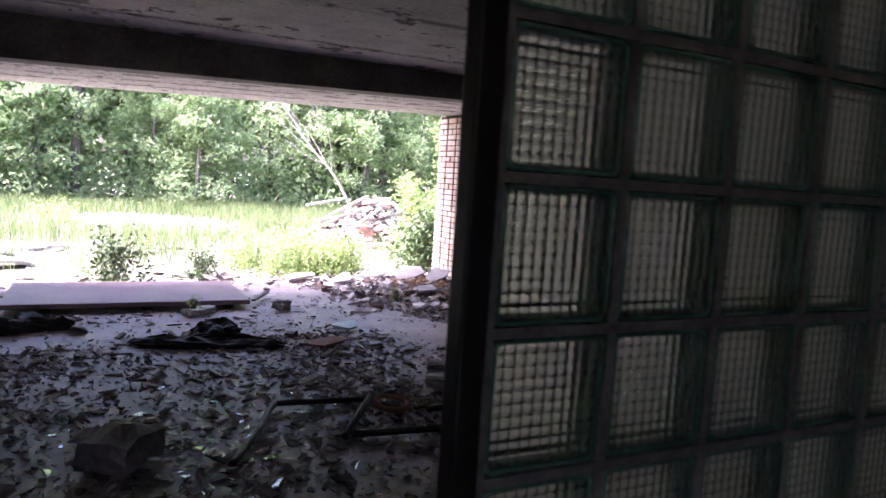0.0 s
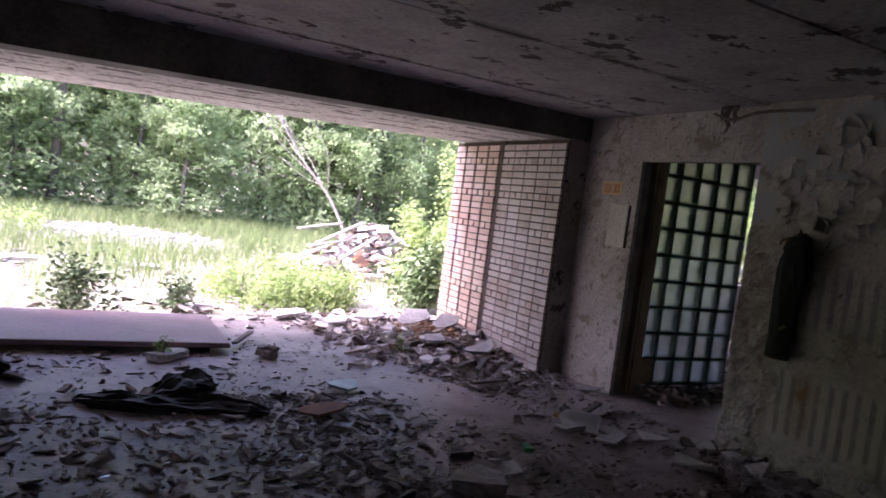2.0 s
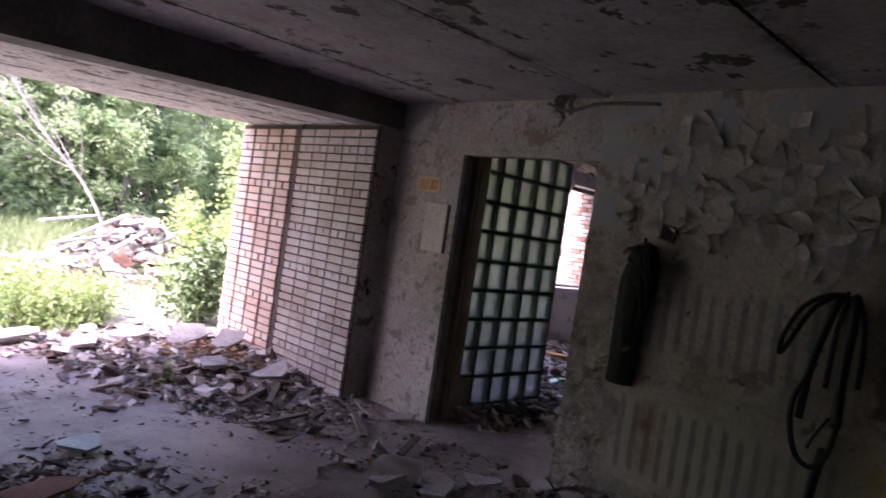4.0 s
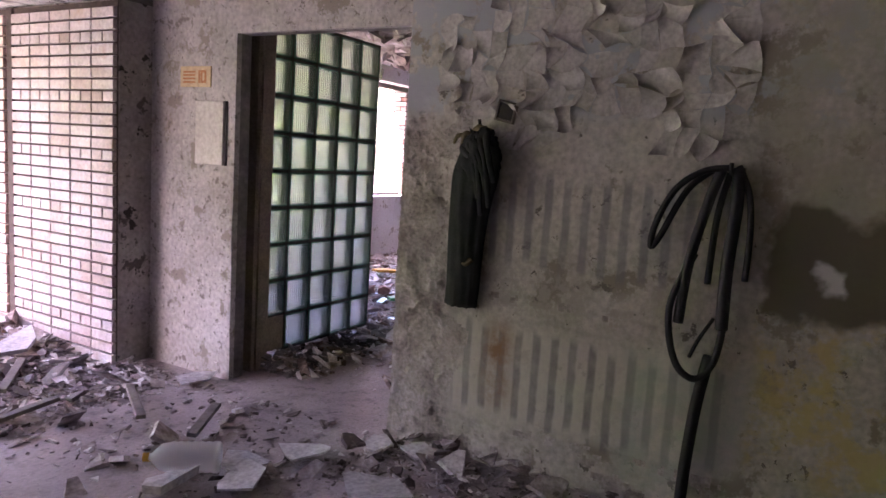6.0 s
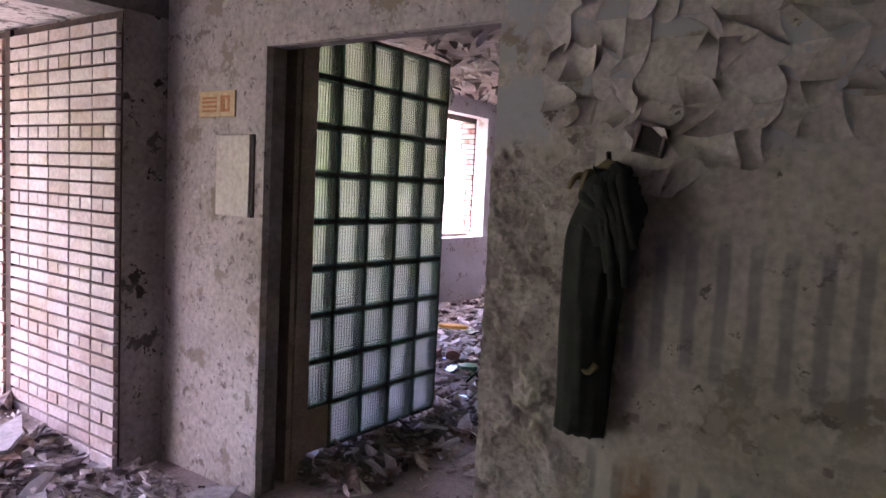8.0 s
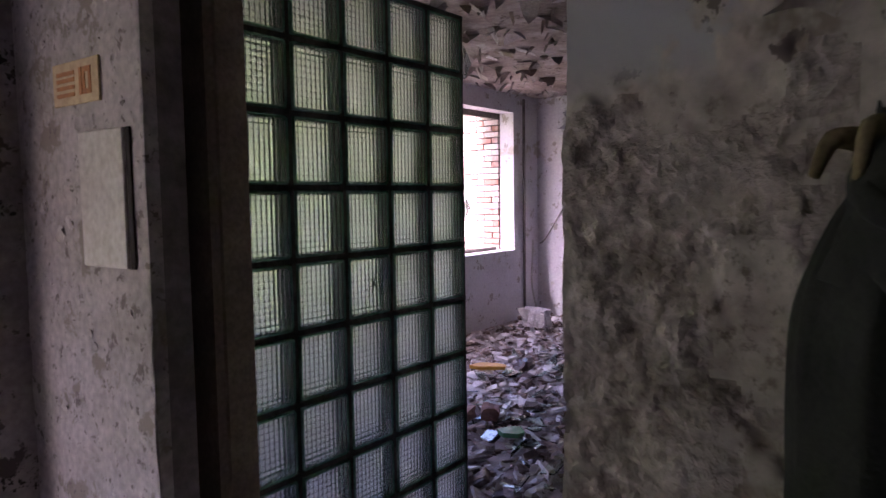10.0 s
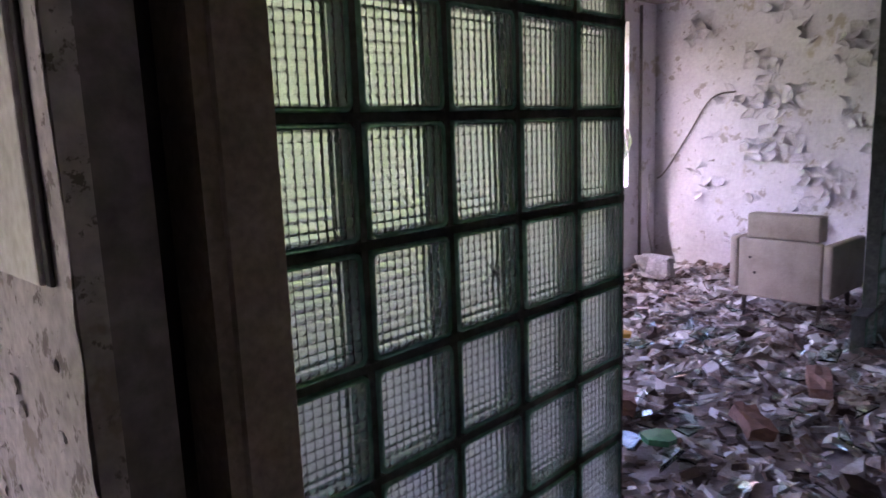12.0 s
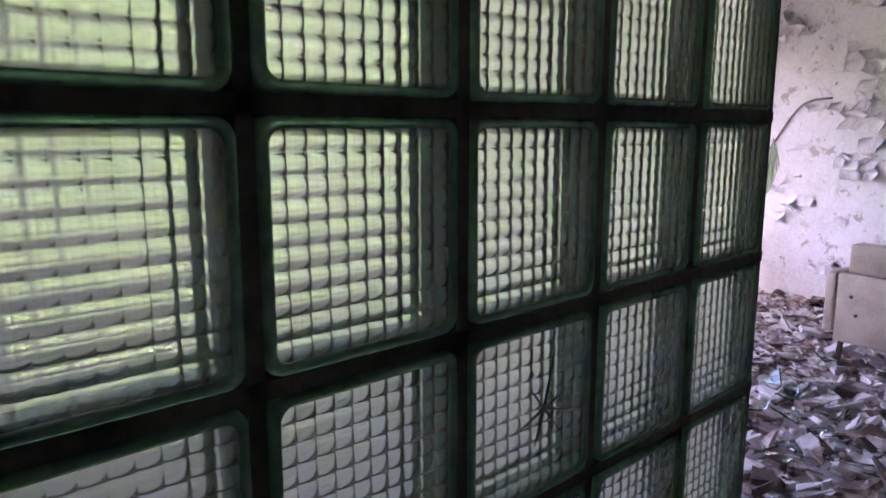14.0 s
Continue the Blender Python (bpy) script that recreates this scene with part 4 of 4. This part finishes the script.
soft(part("sleeve", bm, M_CLOTH, cloth), 80)
bm = bmesh.new()
bmesh.ops.create_uvsphere(bm, u_segments=28, v_segments=20, radius=1)
for p in bm.verts:
    d = 1 + .3 * noise.noise(p.co * 2.1) + .16 * noise.noise(p.co * 5.3)
    p.co = Vector((-.085 + p.co.x * .062 * d, -.03 + p.co.y * .105 * d, -.13 + p.co.z * .125 * d))
soft(part("hood", bm, M_CLOTH, cloth), 80)
bm = bmesh.new()
tube(bm, [(-.03, .05, -.02), (-.06, .0, .01), (-.05, -.06, -.01)], .02, 8)
soft(part("collar", bm, M_YCLOTH, cloth, "faded ochre collar"), 80)
bm = bmesh.new()
tube(bm, bend([(-.085, -.02, -.62), (-.1, .0, -.645), (-.095, .025, -.64)], 4), .014, 7, .006)
soft(part("tab", bm, M_YCLOTH, cloth, "pale ochre cloth tab"), 80)
for k in range(4):
    bm = bmesh.new()
    tube(bm, bend([(-.06, .06 - .03 * k, -.03), (-.1, .085 - .035 * k, -.03 + .012 * (k % 2)), (-.115, .10 - .04 * k, -.07 - .02 * (k % 3))], 4), .016, 7, .006)
    soft(part("ruffle", bm, M_YCLOTH if k < 2 else M_CLOTH, cloth), 80)
bm = bmesh.new()
tube(bm, bend([(.02, 0, .02), (-.04, 0, .02), (-.06, 0, .05)], 4), .008, 6)
part("hook", bm, M_POST, coat, "black iron hook")

socket = thing("junction_box", pose(WALLX - .004, 4.13, 1.755, 12), "broken brown junction box in the plaster", "junction box")
bm = bmesh.new()
for lo, hi in (((-.026, -.05, -.05), (.0, -.038, .05)), ((-.026, .038, -.05), (.0, .05, .05)), ((-.026, -.038, -.05), (.0, .038, -.038)), ((-.026, -.038, .038), (.0, .038, .05))):
    box(bm, lo, hi, .003)
part("rim", bm, M_TIMBER, socket)
bm = bmesh.new()
box(bm, (-.018, -.037, -.037), (.0, .037, .037))
# the hollow's shade is a solid black block
part("cavity", bm, M_DARK, socket, "black block painted as cavity shade")

hose = thing("rubber_hose", pose(4.62, 3.1, 1.55), "coiled black rubber hose hanging on the wall", "hose")
for name, pts, r in (("loop", [(-.01, .0, .0), (-.02, .1, -.02), (-.03, .2, -.1), (-.02, .27, -.25), (0, .285, -.35), (0, .25, -.3), (.01, .16, -.1), (.01, .05, -.0)], .014),
                     ("strand", [(0, .03, .0), (-.01, .07, -.15), (-.01, .12, -.4), (0, .14, -.66)], .022),
                     ("strand", [(.01, .0, -.02), (0, .03, -.2), (0, .04, -.48)], .014),
                     ("strand", [(.01, -.03, .0), (-.01, -.04, -.15), (-.01, -.03, -.4), (-.01, -.035, -.66)], .026),
                     ("strand", [(.01, -.03, .01), (0, -.08, -.1), (0, -.10, -.25), (0, -.10, -.45)], .013),
                     ("loop", [(0, .10, -.36), (-.02, .17, -.55), (-.02, .17, -.7), (-.03, .12, -.84), (-.03, .04, -.88), (-.02, -.02, -.8), (-.01, -.04, -.66)], .015),
                     ("tail", [(-.01, .0, -.78), (-.01, .03, -1.0), (0, .05, -1.3), (-.02, .05, -1.54)], .025),
                     ("strand", [(.0, .0, -.62), (-.01, .05, -.72), (0, .08, -.8)], .008)):
    bm = bmesh.new()
    tube(bm, bend(pts, 7), r, 9)
    soft(part(name, bm, M_RUBBER, hose), 70)
bm = bmesh.new()
tube(bm, bend([(.05, -.01, -.01), (-.04, -.01, -.02), (-.06, -.01, .02)], 4), .009, 6)
part("hook", bm, M_POST, hose, "black iron hook")

sign = thing("wall_sign", pose(DOORX - .004, 6.36, 1.935), "small yellowed sign with orange print", "sign")
bm = bmesh.new()
box(bm, (-.008, -.14, -.065), (0, .14, .065), .003)
plate = part("plate", bm, M_SIGN, sign)
for y0, y1, z in ((-.0, .11, .03), (.0, .11, .01), (.0, .11, -.012), (.0, .11, -.034)):
    bm = bmesh.new()
    box(bm, (-.0105, y0, z - .006), (-.0085, y1, z + .006))
    part("print_bar", bm, M_INK, plate)
for y0, y1, z0, z1 in ((-.045, -.03, -.04, .04), (-.10, -.085, -.04, .04), (-.065, -.05, -.04, .04), (-.085, -.065, .025, .04), (-.085, -.065, -.04, -.025)):
    bm = bmesh.new()
    box(bm, (-.0105, y0, z0), (-.0085, y1, z1))
    part("print_bar", bm, M_INK, plate)

cab = thing("meter_cover", pose(DOORX - .004, 6.23, 1.585), "narrow cream metal cover on the wall", "cover")
bm = bmesh.new()
box(bm, (-.016, -.135, -.2), (0, .115, .2), .005)
part("cover_plate", bm, M_PANEL, cab)
bm = bmesh.new()
box(bm, (-.008, -.16, -.2), (0, -.137, .2), .003)
# the slot's shade is a flat black strip beside the plate
part("side_slot", bm, M_DARK, cab, "black strip painted as slot shade")
bm = bmesh.new()
tube(bm, bend([(4.62, 5.15, 2.56), (4.60, 4.95, 2.5), (4.61, 4.7, 2.545), (4.63, 4.3, 2.54)], 6), .012, 6)
tagged(soft(part("hanging_wire", bm, M_WIRE)), "loose dark wire along the ceiling edge", "wire")
tatter = thing("plaster_tatter", pose(4.66, 5.04, 2.6), "dark torn plaster hanging at the ceiling", "plaster")
for y, drop, w in ((0, .2, .035), (-.07, .12, .026), (.05, .09, .02)):
    bm = bmesh.new()
    tube(bm, bend([(0, y, .02), (-.03, y + .01, -drop * .35), (-.02, y - .015, -drop * .7), (-.045, y, -drop)], 4), w, 7, .006)
    for p in bm.verts:
        p.co.y += .012 * noise.noise(p.co * 40)
        p.co.x = p.co.x * .6
    part("strip", bm, M_BEAM, tatter)

# armchair
chair = thing("armchair", pose(10.05, 6.8, .04, 0, 0, -6), "worn beige leatherette armchair turned to the wall", "armchair")
back = None
for name, lo, hi, lab in (("back_panel", (0, -.30, .13), (.07, .34, .60), ""), ("backrest", (.03, -.27, .60), (.17, .29, .80), "grubby beige back cushion"), ("arm", (.0, -.375, .19), (.64, -.305, .60), "shaded beige arm panel"), ("arm", (.0, .345, .19), (.64, .415, .60), ""), ("seat", (.08, -.295, .22), (.64, .335, .42), "")):
    bm = bmesh.new()
    box(bm, lo, hi, .018)
    piece = soft(part(name, bm, M_LEATHER, chair, lab), 50)
    back = piece if name == "back_panel" else back
for x, y in ((.06, -.28), (.06, .3), (.58, -.28), (.58, .3)):
    bm = bmesh.new()
    tube(bm, [(x, y, .2), (x + (.03 if x > .3 else -.03), y, -.06)], .022, 8, .014)
    part("leg", bm, M_LEG, chair)
for y in (.2, .24):
    bm = bmesh.new()
    tube(bm, [(-.006, y, .33 + (y - .2) * 3), (.0, y, .33 + (y - .2) * 3)], .012, 8)
    part("button", bm, M_LEG, back)

# rear room wires and pipe
for name, pts, r, mat, lab in (("wall_wire", [(11.87, 8.75, .95), (11.86, 8.65, 1.03), (11.87, 8.4, 1.42), (11.87, 8.15, 1.8), (11.88, 7.9, 1.86)], .009, M_WIRE, "dusty wire running up the far wall"),
                               ("hanging_cable", [(11.7, 8.76, 1.0), (11.62, 8.72, .8), (11.6, 8.72, .45), (11.66, 8.68, .08)], .012, M_CABLE, "white cable hanging in the corner"),
                               ("heating_pipe", [(11.5, 8.77, .05), (11.5, 8.77, 2.8)], .018, M_WIRE, "grey heating pipe beside the window")):
    bm = bmesh.new()
    tube(bm, bend(pts, 6), r, 7)
    tagged(soft(part(name, bm, mat)), lab, name.split("_")[1])
for x, y, mat, lab in ((7.83, 6.2, M_RBRICK, "broken red brick in the rubble"), (7.65, 6.8, M_RBRICK, "broken red brick in the rubble"), (7.5, 6.95, M_RBRICK, "broken red brick in the rubble"), (8.6, 6.1, M_RBRICK, "broken red brick in the rubble")):
    chunk("red_brick", (x, y, .05), (.24, .12, .07), mat, lab, "brick", (rng.uniform(-15, 15), rng.uniform(-15, 15), rng.uniform(0, 180)))
chunk("plastic_scrap", (7.35, 6.44, .09), (.22, .16, .03), M_GREEN, "bright green plastic scrap in the rubble", "plastic")
chunk("cardboard_scrap", (8.7, 7.5, .09), (.3, .18, .03), M_CAP, "orange cardboard scrap in the rubble", "cardboard")
chunk("cinder_block", (10.8, 8.2, .03), (.3, .2, .2), M_CONC, "pale lump of masonry by the window", "masonry")

# ---- windows of the rear room: frames and outside brick reveal ----
for x0, x1 in ((5.2, 8.2), (8.4, 11.3)):
    win = tagged(new("window"), "empty weathered wooden window frame", "window", kind="structure")
    for lo, hi in (((x0, 9.004, .9), (x0 + .05, 9.07, 2.62)), ((x0 + .05, 9.004, .9), (x1 - .1, 9.07, .94)), ((x0 + .05, 9.004, 2.55), (x1, 9.07, 2.62))):
        bm = bmesh.new()
        box(bm, lo, hi, .004)
        part("window_frame", bm, M_TIMBER, win)

# ---- paint flakes ----


def flake_mesh(size, lift):
    """A cracked sheet of paint whose rim curls off the wall; it lies in the yz plane and faces -x."""
    bm = bmesh.new()
    n = 12
    rad = [size * rng.uniform(.62, 1.0) for _ in range(n)]
    curl = [max(0, lift * rng.normal(.35, .6)) for _ in range(n)]
    mid = bm.verts.new((-.003, 0, 0))
    inner = [bm.verts.new((-.004, .6 * rad[k] * math.cos(2 * math.pi * k / n), .6 * rad[k] * math.sin(2 * math.pi * k / n))) for k in range(n)]
    outer = [bm.verts.new((-.004 - curl[k], (1 - .8 * curl[k] / size * .3) * rad[k] * math.cos(2 * math.pi * k / n), rad[k] * math.sin(2 * math.pi * k / n))) for k in range(n)]
    for k in range(n):
        j = (k + 1) % n
        bm.faces.new((mid, inner[k], inner[j]))
        bm.faces.new((inner[k], outer[k], outer[j], inner[j]))
    for f in bm.faces:
        f.smooth = True
    return mesh_of("paint_flake", bm, M_FLAKE)


def flakes(wall, meshes, spots, turn=0):
    for x, y, z, s in spots:
        ob = new("paint_flake", meshes[int(rng.integers(len(meshes)))])
        ob.parent = wall
        ob.matrix_world = pose(x, y, z, rng.uniform(0, 360), 0, turn) @ Matrix.Diagonal((1, s, s * rng.uniform(.75, 1.2), 1))


def cracked_sheet(wall, x, ys, zs, step, keep, lift, mat=None):
    """Paint that has cracked into uneven sheets, each one curling at its corners."""
    ny, nz = int((ys[1] - ys[0]) / step), int((zs[1] - zs[0]) / step)
    node = {(i, k): (ys[0] + step * i + rng.normal(0, .25) * step + (k % 2) * step * .4, zs[0] + step * k + rng.normal(0, .22) * step) for i in range(ny + 1) for k in range(nz + 1)}
    for i in range(ny):
        for k in range(nz):
            q = [Vector((0, *node[c])) for c in ((i, k), (i + 1, k), (i + 1, k + 1), (i, k + 1))]
            mid = sum(q, Vector()) / 4
            if not keep(mid.y, mid.z) or rng.random() < .2:
                continue
            up = [lift * (rng.uniform(.6, 1.5) if rng.random() < .24 else rng.uniform(0, .15)) for _ in q]
            bow = [rng.normal(0, .13) for _ in range(4)]
            bm = bmesh.new()
            n = 6
            g = []
            for a in range(n + 1):
                row = []
                for b in range(n + 1):
                    u, w = a / n, b / n
                    p = q[0] * (1 - u) * (1 - w) + q[1] * u * (1 - w) + q[2] * u * w + q[3] * (1 - u) * w
                    p = p + Vector((0, bow[0] * math.sin(math.pi * w) * (1 - u) + bow[1] * math.sin(math.pi * w) * u, bow[2] * math.sin(math.pi * u) * (1 - w) + bow[3] * math.sin(math.pi * u) * w)) * step
                    h = sum(c * (s ** 2.6) for c, s in zip(up, ((1 - u) * (1 - w) , u * (1 - w), u * w, (1 - u) * w)))
                    h += .10 * lift * (max(abs(u - .5), abs(w - .5)) * 2) ** 6 * (.5 + noise.noise((p.y * 9, p.z * 9, 2)))
                    row.append(bm.verts.new(mid * .025 + p * .975 + Vector((-.004 - max(0, h), 0, 0)) - Vector((0, mid.y, mid.z))))
                g.append(row)
            for a in range(n):
                for b in range(n):
                    bm.faces.new((g[a][b], g[a + 1][b], g[a + 1][b + 1], g[a][b + 1])).smooth = True
            ob = part("paint_flake", bm, mat or M_FLAKE, wall)
            ob.location = (x, mid.y, mid.z)


tiny = [flake_mesh(.03, .006) for _ in range(8)]
wall_ob = {o.name: o for o in scene.objects if o.parent is None}
cracked_sheet(wall_ob["wall_hose"], WALLX, (3.05, 4.68), (1.5, 2.56), .09, lambda y, z: y < 4.48 - .25 * (z > 2.2) and z < 2.54 and z > 1.68 + .09 * math.sin(y * 9) - (.15 if 3.9 < y < 4.2 else 0), .044)
cracked_sheet(wall_ob["wall_far"], 11.9, (6.1, 8.4), (.3, 2.75), .085, lambda y, z: noise.noise((y * 2.6, z * 2.6, 4)) + .3 * noise.noise((y * 8, z * 8, 4)) > .02 + .5 * max(0, y - 7.75) and z < 2.72, .11, M_RFLAKE)
cracked_sheet(wall_ob["wall_hose"], WALLX, (1.2, 3.05), (.5, 2.56), .10, lambda y, z: z > 1.6 and noise.noise((y * 1.6, z * 1.6, 8)) > .15, .02)


def plaster_skin(wall, x, ys, zs, mat, rough, grain=.014, crumble=0.0):
    """Crumbled plaster in relief over a wall that faces -x."""
    bm = bmesh.new()
    ny, nz = int((ys[1] - ys[0]) / grain), int((zs[1] - zs[0]) / grain)
    g = []
    for i in range(ny + 1):
        row = []
        for k in range(nz + 1):
            y, z = ys[0] + (ys[1] - ys[0]) * i / ny, zs[0] + (zs[1] - zs[0]) * k / nz
            a = noise.noise((y * 5, z * 5, 1)) + .6 * noise.noise((y * 13, z * 13, 2)) + .35 * noise.noise((y * 33, z * 33, 3))
            step = 1 / (1 + math.exp(-14 * a))
            if crumble:
                b = noise.noise((y * 26, z * 26, 7))
                a += crumble * (4.0 * max(0, b - .05) + .5 * noise.noise((y * 64, z * 64, 8)) + .2 * noise.noise((y * 120, z * 120, 9)))
            row.append(bm.verts.new((x - .002 - rough(y, z) * (.55 * step + .3 * (a + 1.2) * .5), y, z)))
        g.append(row)
    for i in range(ny):
        for k in range(nz):
            q = bm.faces.new((g[i][k], g[i + 1][k], g[i + 1][k + 1], g[i][k + 1]))
            q.smooth = True
            y, z = g[i][k].co.y, g[i][k].co.z
            q.material_index = int(rough(y, z) * (1 + .5 * noise.noise((y * 6, z * 6, 5)) + .3 * noise.noise((y * 19, z * 19, 6))) > .0165)
    part("plaster_skin", bm, [mat, M_CRUMB], wall, "crumbled plaster layer")


def hose_rough(y, z):
    lower = 1 / (1 + math.exp((z - 1.72 + .16 * noise.noise((y * 7, z * 7, 3))) * 30))
    edge = max(0, min(1, (y - 4.3 + .2 * noise.noise((y * 5, z * 4, 9))) / .12))
    mid = math.exp(-((z - .85) / .09) ** 2)
    return .003 + .02 * lower * edge + .012 * mid + (.012 if z < .22 else 0)


plaster_skin(wall_ob["wall_hose"], WALLX, (3.0, 4.37), (0, CEIL), M_HOSEWALL, hose_rough)
plaster_skin(wall_ob["wall_hose"], WALLX, (4.37, DOORW[0]), (0, CEIL), M_HOSEWALL, hose_rough, .006, 1.0)
plaster_skin(wall_ob["wall_door"], DOORX, (DOORW[1], 6.78), (0, CEIL), M_WALL, lambda y, z: .003 + .0045 * max(0, min(1, (1.5 - z) * 3)))
flakes(wall_ob["wall_door"], tiny, [(DOORX, rng.uniform(6.05, 6.75), rng.uniform(.1, 2.55), rng.uniform(.4, 1.1)) for _ in range(90)])
v, f = [], []
for _ in range(800):
    x, y = rng.uniform(6, 11.8), rng.uniform(4.4, 8.7)
    s, k = .03 + .15 * rng.random() ** 2.2, len(v)
    a, d = rng.uniform(0, 6.28), rng.uniform(.01, .08)
    c, t = math.cos(a) * s, math.sin(a) * s
    v += [(x, y, 2.852), (x + c, y + t, 2.852), (x + c * .6 - t, y + t * .6 + c, 2.85 - d), (x - t * .8, y + c * .8, 2.85 - d * .8), (x - t * 1.2 + c * .2, y + c * 1.2 + t * .2, 2.85 - d * 1.5)]
    f += [(k, k + 1, k + 2, k + 3), (k + 3, k + 2, k + 4)]
joined("ceiling_peel", v, f, M_PEEL, "sheets of paint hanging from the ceiling", "peeling paint")

# ---- floor tiles in the doorway ----
floor = wall_ob["floor"]
bm = bmesh.new()
box(bm, (-.1502, -.1502, 0), (.1502, .1502, .004), .001)
tile_me = mesh_of("floor_tile", bm, M_FLOOR)
for i in range(7):
    for k in range(5):
        ob = new("floor_tile", tile_me)
        ob.parent = floor
        ob.location = (4.55 + .302 * i, 4.78 + .302 * k, 0)

# ---- bricks ----
def brick_mesh(w, h):
    bm = bmesh.new()
    box(bm, (-.03, -w / 2, -h / 2), (.012, w / 2, h / 2), .003)
    return bm


pier = wall_ob["pier"]
for mat, y0, y1, x in ((M_WBRICK, 6.80, 7.95, 4.5), (M_OBRICK, 8.03, 9.08, 4.5)):
    full, half = mesh_of("brick", brick_mesh(.218, .0615), mat), mesh_of("brick", brick_mesh(.103, .0615), mat)
    n = int((y1 - y0) / .245 + .5)
    pitch = (y1 - y0) / n
    for k in range(31):
        z = .04 + .0755 * k
        split = k % 5 == 3
        for i in range(n):
            for part_no in ((-1, 1) if split else (0,)):
                ob = new("brick", half if split else full)
                ob.parent = pier
                ob.location = (x + rng.normal(0, .0015), y0 + pitch * (i + .5) + part_no * pitch / 4, z)
tagged(slab("pier_joint", [((4.478, 7.955, 0), (4.503, 8.02, 2.38))], M_BMORTAR, "brown joint strip between brick panels", "joint"))
for y0, y1 in ((6.795, 7.95), (8.025, 9.095)):
    slab("brick_bed", [((4.497, y0, 0), (4.503, y1, 2.38))], M_BMORTAR, "brown recessed mortar behind bricks", "mortar")
window_wall = wall_ob["wall_window"]
jamb = [mesh_of("brick", brick_mesh(w, .0615), M_JBRICK) for w in (.21, .095)]
for k in range(23):
    y = 9.012
    for half in ((0, 0, 1) if k % 2 else (1, 0, 0)):
        w = .095 if half else .21
        ob = new("brick", jamb[half])
        ob.parent = window_wall
        ob.location = (11.302 + rng.normal(0, .006), y + w / 2, .93 + .0755 * k)
        y += w + .012
slab("window_pier", [((11.306, 9.004, -.08), (11.9, 9.56, 2.9))], M_BMORTAR, "rough brick pier outside the window", "pier")
slab("outer_leaf", [((4.9, 9.074, -.08), (11.3, 9.3, .86)), ((4.9, 9.074, 2.64), (11.3, 9.3, 3.09))], M_OBRICK, "salmon brick outer wall under the window", "wall")
marks = thing("graffiti", pose(4.484, 8.86, 1.12), "blue sprayed scrawl on the bricks", "graffiti")
for pts in (((0, -.12, -.1), (0, -.05, .12), (0, .02, -.08), (0, .1, .14)), ((0, -.1, .02), (0, .0, .05), (0, .12, -.02)), ((0, .02, -.16), (0, .1, -.1), (0, .16, -.14))):
    bm = bmesh.new()
    tube(bm, bend(pts, 6), .012, 6)
    bmesh.ops.scale(bm, vec=(.3, 1, 1), verts=bm.verts)
    part("stroke", bm, M_BLUE, marks)
